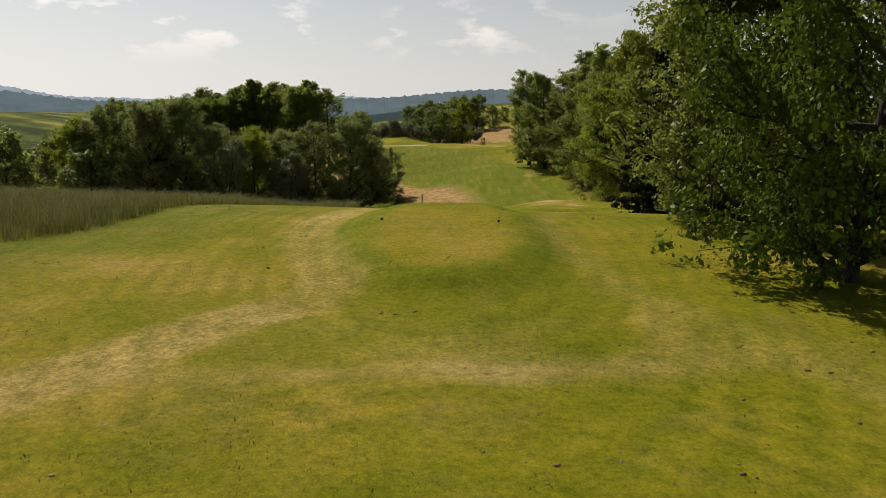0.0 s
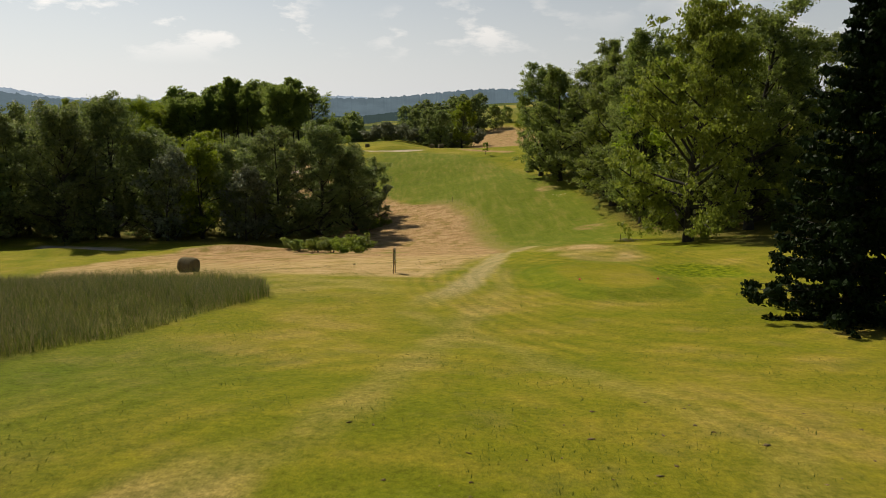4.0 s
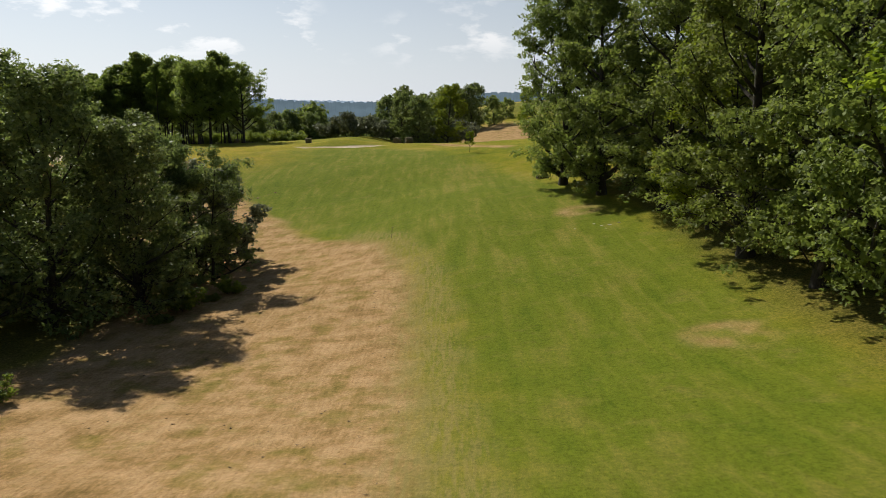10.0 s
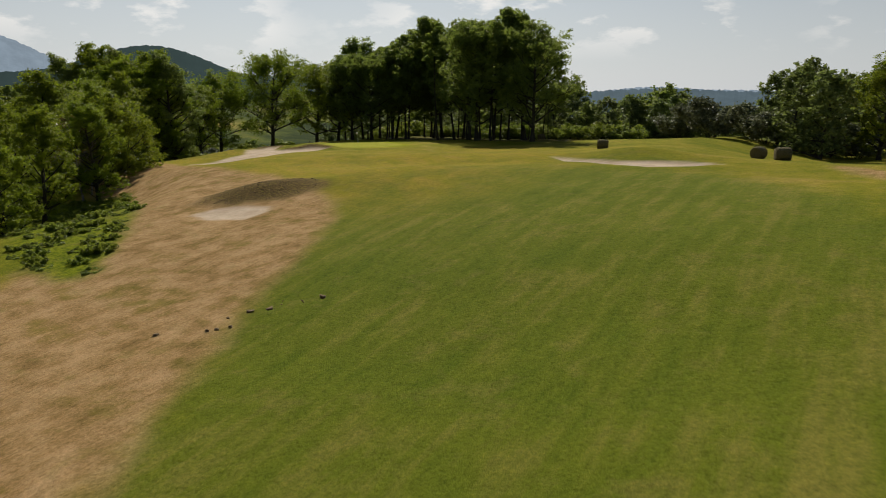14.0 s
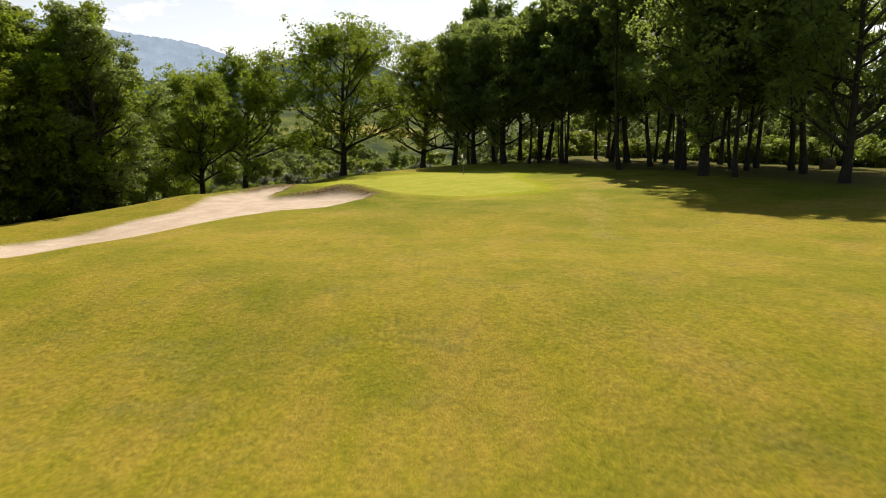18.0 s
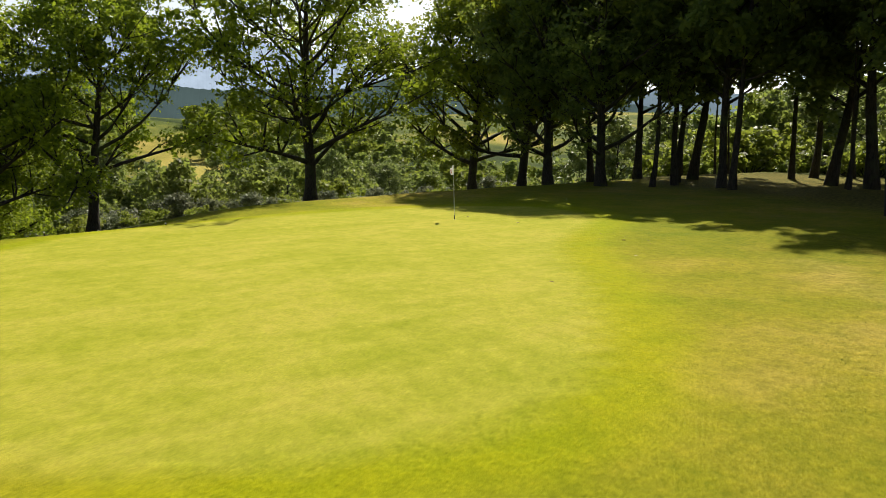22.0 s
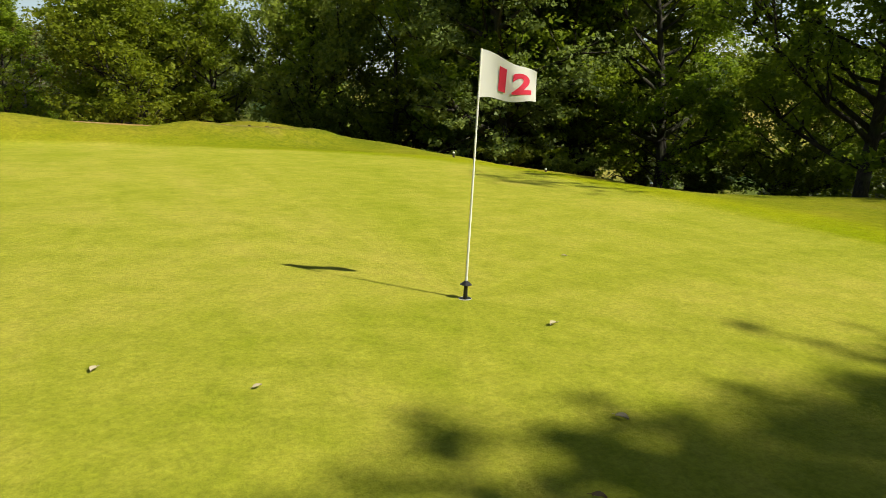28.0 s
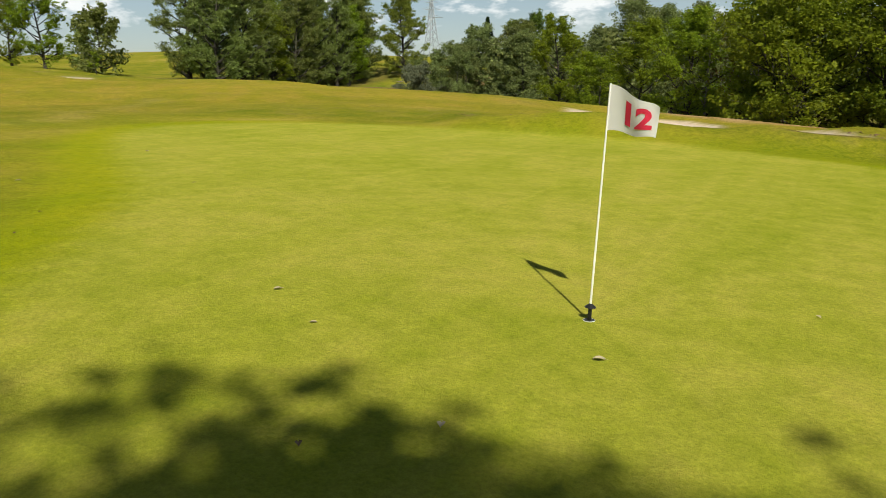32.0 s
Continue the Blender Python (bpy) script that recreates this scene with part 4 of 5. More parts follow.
stand("ash_tree", BROAD, [(100.5, -104.4), (103.1, -112.9), (106.9, -121.5), (108.1, -130.2), (107.6, -138.4), (108.5, -146.7), (107.9, -155.5), (109.3, -163.0), (111.3, -171.1), (104.2, -105.2)],
      "tall broadleaved tree at the edge of the fairway", "trees along the fairway", 0.92, 1.12)
stand("ash_tree", BROAD, [(113.7, -176.5), (118.9, -170.9), (115.0, -155.6), (117.2, -143.1), (115.9, -132.2), (114.5, -119.7), (112.7, -109.4), (123.8, -183.8), (126.1, -165.5), (126.7, -191.8), (123.2, -151.1), (131.1, -177.6)],
      "tall broadleaved tree in the wood's shade", "trees along the fairway", 0.95, 1.15)
# wood on the west side of the hollow
stand("alder_tree", ALDER, [(65.6, -136.4), (61.3, -132.0), (62.2, -126.0)], "dark alder with leaves down to the ground", "wood beside the hollow", 0.74, 0.84)
stand("alder_tree", ALDER, [(60.7, -139.8), (54.6, -141.8), (49.1, -143.1), (43.0, -144.4), (36.9, -144.9)],
      "dark alder with leaves down to the ground", "wood beside the hollow", 0.96, 1.1)
stand("alder_tree", ALDER, [(30.8, -145.6), (24.5, -145.9), (18.0, -147.5), (11.5, -149.0), (26.5, -152.5)], "tall alder with leaves down to the ground", "wood beside the hollow", 1.06, 1.2)
plant("sallow_bush", HEDGE, 66.2, -121.0, 130, 1.0, "dense rounded grey-green sallow at the wood's end", "tree", "wood beside the hollow")
plant("alder_bush", ALDER[2], 66.3, -127.4, 30, 0.78, "dense rounded alder bush at the wood's end", "tree", "wood beside the hollow")
stand("sallow_tree", SALLOW, [(51.6, -145.7), (39.9, -147.8), (27.7, -149.0)], "grey-leaved sallow at the edge of the wood", "wood beside the hollow", 0.85, 1.0)
stand("alder_tree", FAR + ALDER[:1], scatter(-8, 57, -138, -108, 9.5, lambda x, y: y < -107 - 0.45 * (x - 22) and y > -150), "dark alder in a dense wood", "wood beside the hollow", 0.68, 0.9)
stand("alder_tree", FAR, scatter(-29, 18, -178, -147, 9.5), "dark alder in a dense wood", "wood beside the hollow", 0.75, 0.95)
# grove behind the green
stand("grove_tree", GROVE, [(17.0, 14.3), (20.7, 11.6), (9.4, 21.4), (-4.6, 23.7), (14.6, 17.6)], "tall slender oak in a shady grove", "grove behind the green", 1.02, 1.14)
stand("grove_tree", GROVE, [(-18.9, 26.9), (-25.7, 28.9), (-10.8, 28.9), (12.6, 22.4), (21.4, 19.0), (-1.4, 30.4), (6.1, 31.0), (18.5, 28.8), (27.1, 18.4), (10.0, 38.3), (-6.3, 37.2), (2.0, 28.8), (24.0, 24.0)],
      "very tall slender oak in a shady grove", "grove behind the green", 1.2, 1.34)
plant("grove_tree", EDGE, 22.8, 6.4, 40, 0.97, "tall broad oak with low branches at the grove's edge", "tree", "grove behind the green")
plant("grove_tree", GROVE[1], 25.4, 7.0, 100, 1.18, "tall broad oak at the grove's edge", "tree", "grove behind the green")
plant("grove_tree", EDGE, 34.4, 5.4, 250, 0.93, "tall broad oak with low branches at the grove's edge", "tree", "grove behind the green")
plant("grove_tree", GROVE[1], -8.4, 24.0, 75, 1.1, "tall slender oak in a shady grove", "tree", "grove behind the green")
plant("grove_tree", GROVE[1], -3.0, 22.4, 200, 1.1, "tall slender oak in a shady grove", "tree", "grove behind the green")
plant("grove_tree", GROVE[2], -13.4, 26.0, 160, 1.08, "tall slender oak in a shady grove", "tree", "grove behind the green")
plant("grove_tree", HIGH, 10.2, 13.4, 20, 0.92, "tall narrow oak with a high crown at the grove's edge", "tree", "grove behind the green")
plant("grove_tree", GROVE[0], -9.6, 25.6, 300, 1.0, "tall slender oak in a shady grove", "tree", "grove behind the green")
plant("grove_tree", EDGE, -17.4, 20.8, 30, 0.88, "tall slender oak in a shady grove", "tree", "grove behind the green")
plant("grove_tree", EDGE, -11.2, 19.9, 40, 0.84, "crooked oak at the grove's edge", "tree", "grove behind the green")
stand("grove_tree", DEEP, scatter(-18, 24, 25, 44, 9.5, shake=0.7), "tall slender oak deep in the grove", "grove behind the green", 1.0, 1.25)
stand("grove_bush", [SHRUB[1], SHRUB[0]], scatter(-26, 40, 46, 58, 5.0), "sunlit leafy bush behind the grove", "grove bushes", 1.1, 2.0, "bush", 0.1, "stems")
plant("oak_tree", OAK[1], -24.6, 24.3, 20, 1.05, "crooked oak at the edge of the grove", "tree", "trees round the green")
plant("oak_tree", OAK[0], -30.3, 23.4, 120, 1.0, "oak at the edge of the grove", "tree", "trees round the green")
plant("oak_tree", OAK[0], -29.0, 6.8, 15, 1.05, "spreading oak with dark limbs behind the green", "tree", "trees round the green")
plant("oak_tree", OAK[1], -28.4, -8.8, 130, 0.9, "leaning oak with dark limbs behind the green", "tree", "trees round the green")
plant("oak_tree", OAK[0], -27.2, -14.8, 200, 0.75, "spreading oak with dark limbs behind the green", "tree", "trees round the green")
plant("ivy_clad_tree", BROAD[3], -26.0, -25.8, 60, 0.86, "reddish leaning trunk with light green leaves", "tree", "trees round the green")
stand("oak_tree", [BROAD[3], BROAD[1], ALDER[3]], [(-18.6, -31.9), (-17.7, -28.9), (-17.1, -40.0), (-21.2, -36.7), (-25.3, -31.8), (-30.5, -30.1), (-27.7, -41.7), (-33.8, -36.9)],
      "broadleaved tree on the bank beside the green", "trees round the green", 0.85, 1.0)
stand("oak_tree", [ALDER[3], BROAD[3]], [(-20.0, -34.0), (-23.2, -29.8), (-24.0, -38.6), (-29.4, -45.0), (-22.6, -33.4), (-28.2, -35.4)],
      "dense broadleaved tree on the bank beside the green", "trees round the green", 1.02, 1.12)
stand("oak_tree", [BROAD[3], ALDER[3]], [(-12.1, -45.6), (-21.6, -47.7), (-6.1, -50.5), (-14.6, -54.7), (1.0, -55.4), (-6.6, -63.1), (8.1, -61.6), (1.5, -68.1), (14.0, -71.9), (21.2, -80.4), (28.4, -90.6), (-27.2, -54.9), (-18.3, -65.4)],
      "bushy broadleaved tree on the slope below the green", "trees round the green", 0.58, 0.74)
plant("oak_tree", WIDE, -1.6, -53.4, 70, 0.88, "broad bright green oak with branches down to the grass", "tree", "trees round the green")
plant("oak_tree", SUNNY, -13.5, -47.0, 190, 0.92, "broad yellow-green oak with branches down to the grass", "tree", "trees round the green", tall=1.15)
plant("oak_tree", WIDE, 7.0, -76.0, 300, 0.46, "broad bright green oak with branches down to the grass", "tree", "trees round the green")
stand("oak_tree", [WIDE], [(-34.5, -24.5), (-36.5, -15.5)], "broad bright green oak on the bank beside the green", "trees round the green", 0.68, 0.8)
plant("bare_tree", BARE, 6.5, -62.5, 10, 0.95, "half bare grey tree with dead branches", "tree", "trees round the green")
# distance, seen over and between the near trees
stand("far_tree", FAR[:2], [(92.6, 154.7), (84.4, 158.3), (76.1, 151.2), (67.5, 155.0), (99.2, 159.6), (61.3, 146.7)], "tall tree on the far ridge", "far trees", 1.05, 1.3)
stand("far_tree", FAR, scatter(72, 103, 64, 114, 11, lambda x, y: x < 95 - 0.1 * y), "tree in the far wood", "far trees", 0.75, 1.05)
stand("far_tree", FAR, scatter(38, 70, 66, 114, 10), "low tree in the far wood", "far trees", 0.45, 0.65)
stand("far_tree", FAR, scatter(-70, 39, 74, 108, 13), "tree in the far wood", "far trees", 0.9, 1.2)
stand("sallow_bush", [SHRUB[3]], [(61.3, 23.1), (69.6, 29.0), (77.8, 32.8), (65.1, 40.2), (73.3, 44.0), (83.9, 39.1), (52.6, 34.6), (92.0, 47.5), (56.4, 47.4), (81.5, 52.3)], "grey-green sallow bush in the dip", "far bushes", 1.3, 1.9, "bush", 0.3, "stems")
meadow_gap = lambda x, y: not (x < -170 and abs(y - 46 + 0.21 * (x + 220)) < 16)
open_field = lambda x, y: math.sin(x * 0.085 + 0.6) * math.sin(y * 0.06 + 0.4) + 0.4 * math.sin(x * 0.19 - y * 0.11) > -0.28
stand("valley_tree", VALLEY + FAR[2:], scatter(-108, -50, -100, 110, 9.5, open_field), "round tree in the sunny valley below the green", "valley trees", 0.42, 0.85)
stand("valley_tree", VALLEY + FAR, scatter(-185, -112, -90, 110, 11.5, lambda x, y: meadow_gap(x, y) and open_field(x, y)), "tree in the sunny valley below the green", "valley trees", 0.7, 1.15)


def wood_of(name, form, spots, lo, hi, label):
    """A far wood whose trees nobody could count, as one mass of leaves."""
    me = form[1]
    co = np.empty(len(me.vertices) * 3)
    me.vertices.foreach_get("co", co)
    co = co.reshape(-1, 4, 3)[::4]
    co = (co.mean(1, keepdims=True) + 1.9 * (co - co.mean(1, keepdims=True))).reshape(-1, 3)
    parts = []
    for x, y in spots:
        a, k = rng.uniform(0, 6.28), rng.uniform(lo, hi)
        turn = np.array([[math.cos(a), -math.sin(a), 0], [math.sin(a), math.cos(a), 0], [0, 0, 1.0]])
        parts.append(k * co @ turn.T + np.array([x, y, ground_z(x, y) - 1.2]))
    v = np.concatenate(parts)
    tagged(new(name, mesh_from(name, v, np.arange(len(v)).reshape(-1, 4), me.materials[0])), label, "wood", kind="stuff")


far_spots = scatter(-460, -188, -150, 200, 15.0, lambda x, y: meadow_gap(x, y) and ((x + 262) / 64) ** 2 + ((y - 58) / 20) ** 2 > 1)
wood_of("valley_wood", VALLEY[1], far_spots[::2], 1.0, 1.8, "sunlit green woods on the slope across the valley")
wood_of("valley_wood", VALLEY[0], far_spots[1::2], 1.0, 1.8, "pale green woods on the slope across the valley")
stand("valley_bush", [SHRUB[3], SHRUB[1]], scatter(-43, -34, -45, 43, 6.0), "leafy bush on the slope below the green", "valley bushes", 0.5, 0.8, "bush", 0.3, "stems")
stand("hill_tree", BROAD[3:] + FAR[2:], [(122.0, 140.0), (114.5, 149.0), (139.0, 133.0), (146.0, 96.0), (114.8, 59.6), (127.1, 65.8), (141.3, 17.0), (146.0, 48.4), (123.5, -65.1), (129.8, -72.6), (117.5, -80.8), (111.4, -87.0), (136.0, -61.0), (144.3, -51.3), (134.0, -86.0), (123.8, -93.7)], "round-headed tree on the grassy hill", "hill trees", 0.6, 0.85)
plant("sapling", YOUNG, 91.0, -69.3, 0, 1.0, "young staked tree alone on the grass", "tree")
stand("bramble_bush", [SHRUB[1]], [(-16.0, -26.0), (-17.5, -23.0)], "yellow-green leafy bush on the bank", "bramble bushes", 0.5, 0.6, "bush", 0.2, "stems")
stand("bramble_bush", [SHRUB[1], SHRUB[2]], [(63.9, -154.4), (61.7, -153.3), (66.0, -155.1), (59.6, -152.5), (68.5, -136.0), (69.6, -133.5), (70.4, -131.6), (68.0, -139.0)], "leafy bramble bush on dry grass", "bramble bushes", 0.5, 0.75, "bush", 0.1, "stems")

# nettles and brambles on the bank above the hollow, and low growth along the wood's foot
nettle_spots = [q for q in scatter(-4, 44, -88, -60, 2.1) if outline(np.array([q[0]]), np.array([q[1]]), NETTLES)[0] < 0.4]
stand("nettle_clump", NETTLE, nettle_spots, "low leafy nettle clump on the bank", "nettles", 0.7, 1.15, "bush", 0.1, "stems")
stand("bramble_bush", [SHRUB[0], SHRUB[1]], [(62.2, -163.5), (64.5, -165.4), (66.6, -166.8), (68.3, -168.6), (60.4, -160.8), (70.4, -170.2)], "pale leafy bramble bush on dry grass", "bramble bushes", 0.75, 1.0, "bush", 0.1, "stems")
stand("grove_tree", FAR, scatter(-44, 44, 60, 76, 8.5), "leafy tree beyond the grove", "grove behind the green", 0.7, 1.0)
# woods in the hollow beyond the fairway's end, spruces beyond the tees
stand("far_tree", FAR + [BROAD[3]], scatter(72, 89, 24, 60, 9.0), "tree in the hollow beyond the fairway", "hollow trees", 0.7, 1.0)
stand("far_tree", FAR[:2], [(98.2, 125.0), (92.5, 127.0), (86.0, 124.0), (80.0, 128.0)], "tall dark tree beyond the fairway", "hollow trees", 1.15, 1.3)
plant("far_tree", FAR[2], 107.5, 128.0, 60, 0.95, "round-headed tree on the grassy hill", "tree", "hollow trees")
plant("bare_tree", BARE, 2.2, -58.5, 160, 0.85, "half bare grey tree with dead branches", "tree", "trees round the green")

# ---------------------------------------------------------------- things on the course


def part(name, bm, mat, parent, label=""):
    me = bpy.data.meshes.new(name)
    bm.to_mesh(me)
    bm.free()
    me.materials.append(mat)
    ob = new(name, me)
    ob.parent = parent
    if label:
        tagged(ob, label)
    return ob


def box(sx, sy, sz, at=(0, 0, 0), bevel=0.0, bm=None):
    own = bmesh.new()
    bmesh.ops.create_cube(own, size=1.0)
    bmesh.ops.scale(own, vec=(sx, sy, sz), verts=own.verts)
    if bevel:
        bmesh.ops.bevel(own, geom=own.edges[:], offset=bevel, segments=2, affect="EDGES")
    bmesh.ops.translate(own, vec=at, verts=own.verts)
    return own


def rod(r, z0, z1, n=12, r2=None):
    own = bmesh.new()
    bmesh.ops.create_cone(own, cap_ends=True, segments=n, radius1=r, radius2=r if r2 is None else r2, depth=z1 - z0)
    bmesh.ops.translate(own, vec=(0, 0, (z0 + z1) / 2), verts=own.verts)
    return own


def plain(name, color, rough=0.6, metal=0.0, vary=0.15, scale=6.0):
    m, nt = material(name)
    pos = node(nt, "ShaderNodeTexCoord").outputs["Object"]
    n = noise_of(nt, pos, scale, 5.0)
    lo = tuple(v * (1 - vary) for v in color)
    hi = tuple(min(1, v * (1 + vary)) for v in color)
    finish(nt, ramp(nt, n, [(0.3, lo), (0.7, hi)]), rough=rough, metal=metal, spec=0.4)
    return m


WHITE_POLE, BLACK, CLOTH = plain("pole_white", (0.72, 0.70, 0.64), 0.35), plain("black_plastic", (0.012, 0.012, 0.012), 0.4), None
RED_INK = plain("red_ink", (0.55, 0.02, 0.05), 0.8)
SIGN_WOOD, SIGN_FACE = plain("sign_wood", (0.30, 0.21, 0.12), 0.8), plain("sign_face", (0.62, 0.62, 0.56), 0.6)
SIGN_MAP, SIGN_GOLD = plain("sign_map", (0.05, 0.085, 0.03), 0.6), plain("sign_gold", (0.42, 0.28, 0.06), 0.6)
RED_PLASTIC, DARK_WOOD = plain("red_plastic", (0.6, 0.03, 0.02), 0.4), plain("dark_wood", (0.06, 0.045, 0.03), 0.9)
WHITE_PLASTIC = plain("white_plastic", (0.75, 0.75, 0.72), 0.5)
CLOTH, nt = material("flag_cloth")
finish(nt, rgb(0.78, 0.76, 0.72), rough=0.9, translucent=0.35, tint=rgb(0.8, 0.78, 0.74))

# flag in the hole
flag_stick = tagged(new("flagstick"), "white golf flagstick with a numbered flag standing in the hole", "flag")
flag_stick.matrix_basis = pose(0, 0, ground_z(0, 0), -1.1, -3.1, 0)
part("pole", rod(0.011, 0.0, 2.13, 12, 0.008), WHITE_POLE, flag_stick)
part("ferrule", rod(0.02, 0.0, 0.16, 12, 0.016), BLACK, flag_stick, "black plastic foot")
part("lifter", rod(0.055, 0.13, 0.165, 14, 0.012), BLACK, flag_stick)


def wave(u, v):
    """A point of the cloth: u along the fly, v up the hoist, both in metres."""
    a = -0.4 * u
    return Vector((math.cos(a) * u * 0.97, math.sin(a) * u + 0.035 * math.sin(u * 13 + v * 4) * (u / 0.5), v * (1 - 0.75 * u) - 0.04 * u + 0.012 * math.sin(u * 17)))


bm = bmesh.new()
grid = [[bm.verts.new(wave(0.50 * i / 20, 0.39 * j / 12)) for j in range(13)] for i in range(21)]
for i in range(20):
    for j in range(12):
        bm.faces.new((grid[i][j], grid[i + 1][j], grid[i + 1][j + 1], grid[i][j + 1])).smooth = True
FLAG_TURN = 169
cloth = part("flag", bm, CLOTH, flag_stick, "white cloth flag")
cloth.matrix_basis = pose(0, 0, 1.735, 0, 0, FLAG_TURN)
num = bpy.data.curves.new("number", "FONT")
num.body, num.size, num.offset, num.extrude = "12", 0.30, 0.012, 0.0
tmp = bpy.data.objects.new("number_outline", num)
scene.collection.objects.link(tmp)
bpy.context.view_layer.update()
digits = bpy.data.meshes.new_from_object(tmp.evaluated_get(bpy.context.evaluated_depsgraph_get()))
bpy.data.objects.remove(tmp)
bm = bmesh.new()
bm.from_mesh(digits)
bmesh.ops.subdivide_edges(bm, edges=[e for e in bm.edges if e.calc_length() > 0.06], cuts=2)
bmesh.ops.triangulate(bm, faces=bm.faces[:])
low_x, high_x = min(v.co.x for v in bm.verts), max(v.co.x for v in bm.verts)
both = bm.copy()
for side, b in ((1, bm), (-1, both)):
    for v in b.verts:
        u, w = 0.17 + (v.co.x - low_x) / (high_x - low_x) * 0.28, 0.09 + v.co.y
        if side < 0:
            u = 0.62 - u
        p = wave(u, w)
        n = (wave(u + 0.01, w) - p).cross(wave(u, w + 0.01) - p).normalized()
        v.co = p + n * 0.004 * side
    ob = part("number", b, RED_INK, cloth, "red printed number")
cup = tagged(new("hole_cup"), "white-rimmed hole in the green", "hole")
cup.matrix_basis = pose(0, 0, ground_z(0, 0))
bm = bmesh.new()
ring = []
for k in range(24):
    w = 2 * math.pi * k / 24
    ring.append([bm.verts.new((math.cos(w) * q, math.sin(w) * q, z)) for q, z in ((0.058, 0.004), (0.054, 0.006), (0.054, -0.1))])
for k in range(24):
    a, b = ring[k], ring[(k + 1) % 24]
    for j in range(2):
        bm.faces.new((a[j], b[j], b[j + 1], a[j + 1]))
part("rim", bm, WHITE_PLASTIC, cup)
# black disc at turf level, painted shade in place of the hole's depth
part("shade_disc", rod(0.054, 0.001, 0.004, 24), BLACK, cup, "black disc standing in for the shade inside the hole")

# hole sign with two posts
sign = tagged(new("hole_sign"), "pale printed hole sign on two wooden posts beside the track", "sign")
sign.matrix_basis = pose(77.4, -210.3, ground_z(77.4, -210.3), 0, 0, 84)
for sx in (-0.31, 0.31):
    part("post", box(0.06, 0.06, 1.75, (sx, 0, 0.72), 0.008), SIGN_WOOD, sign)
board = part("board", box(0.56, 0.05, 1.1, (0, 0, 1.08), 0.01), SIGN_FACE, sign, "pale grey printed panel")
part("top_rail", box(0.70, 0.09, 0.05, (0, 0, 1.62), 0.01), SIGN_WOOD, sign)
for rx, rz, rw, rh in ((0.00, 1.47, 0.16, 0.10), (0.03, 1.36, 0.24, 0.16), (0.06, 1.22, 0.20, 0.16), (0.02, 1.08, 0.22, 0.18), (-0.04, 0.96, 0.24, 0.14)):
    part("printed_fairway", box(rw, 0.006, rh, (rx, -0.027, rz)), SIGN_MAP, board, "dark green printed plan of the hole")
part("printed_footer", box(0.50, 0.006, 0.26, (0, -0.027, 0.70)), SIGN_GOLD, board, "yellow-brown printed footer")
for z, w in ((0.76, 0.34), (0.68, 0.24)):
    part("writing_bar", box(w, 0.004, 0.025, (0, -0.032, z)), SIGN_MAP, board)

# round bales of hay
HAY, nt = material("hay")
pos = node(nt, "ShaderNodeTexCoord").outputs["Object"]
fib = noise_of(nt, node(nt, "ShaderNodeMapping", {"Vector": pos, "Scale": (2, 9, 9)}).outputs[0], 4.0, 6.0, 0.7)
finish(nt, ramp(nt, fib, [(0.32, (0.05, 0.045, 0.022)), (0.55, (0.15, 0.125, 0.06)), (0.72, (0.28, 0.23, 0.12))]), rough=1.0, bump=fib, bump_strength=1.0, bump_dist=0.05)


def bale_mesh(seed):
    r = random.Random(seed)
    bm = bmesh.new()
    rows = []
    for i in range(11):
        x = -0.75 + 1.5 * i / 10
        edge = 1 - 0.10 * max(0, abs(i - 5) - 3.6) ** 1.2
        rows.append([bm.verts.new((x + r.gauss(0, 0.012), math.cos(w) * 0.72 * edge * (1 + r.gauss(0, 0.016)), 0.68 + math.sin(w) * 0.70 * edge * (1 + r.gauss(0, 0.016)) - 0.04 * max(0, -math.sin(w))))
                     for w in [2 * math.pi * k / 28 for k in range(28)]])
    for a, b in zip(rows, rows[1:]):
        for k in range(28):
            bm.faces.new((a[k], a[(k + 1) % 28], b[(k + 1) % 28], b[k]))
    for row, x in ((rows[0], -0.78), (rows[-1], 0.78)):
        inner = [bm.verts.new((x, v.co.y * 0.55, 0.68 + (v.co.z - 0.68) * 0.55)) for v in row]
        mid = bm.verts.new((x * 0.97, 0, 0.68))
        for k in range(28):
            n = (k + 1) % 28
            q = (row[k], row[n], inner[n], inner[k])
            t = (inner[k], inner[n], mid)
            bm.faces.new(q if x < 0 else q[::-1])
            bm.faces.new(t if x < 0 else t[::-1])
    bmesh.ops.recalc_face_normals(bm, faces=bm.faces[:])
    return bm


def bale(x, y, turn, scale=1.0):
    ob = tagged(new("hay_bale"), "weathered round hay bale lying on dry grass", "hay bale", "hay bales")
    ob.matrix_basis = pose(x, y, ground_z(x, y) - 0.06, 0, 0, turn) @ Matrix.Scale(scale, 4)
    part("bale", bale_mesh(int(x * 10)), HAY, ob)
    for sx in (-0.45, 0, 0.45):
        bm = bmesh.new()
        ring = []
        for k in range(28):
            w = 2 * math.pi * k / 28
            ring.append([bm.verts.new((sx + d, math.cos(w) * 0.735, 0.68 + math.sin(w) * 0.715)) for d in (-0.012, 0.012)])
        for k in range(28):
            a, b = ring[k], ring[(k + 1) % 28]
            bm.faces.new((a[0], b[0], b[1], a[1]))
        part("twine", bm, DARK_WOOD, ob)


bale(60.6, -199.4, -14, 0.9)
bale(79.7, -37.1, 20, 0.95)
bale(77.0, -33.2, 70, 0.95)
bale(56.3, -21.1, 10, 0.9)
bale(25.5, 30.3, 40, 0.9)

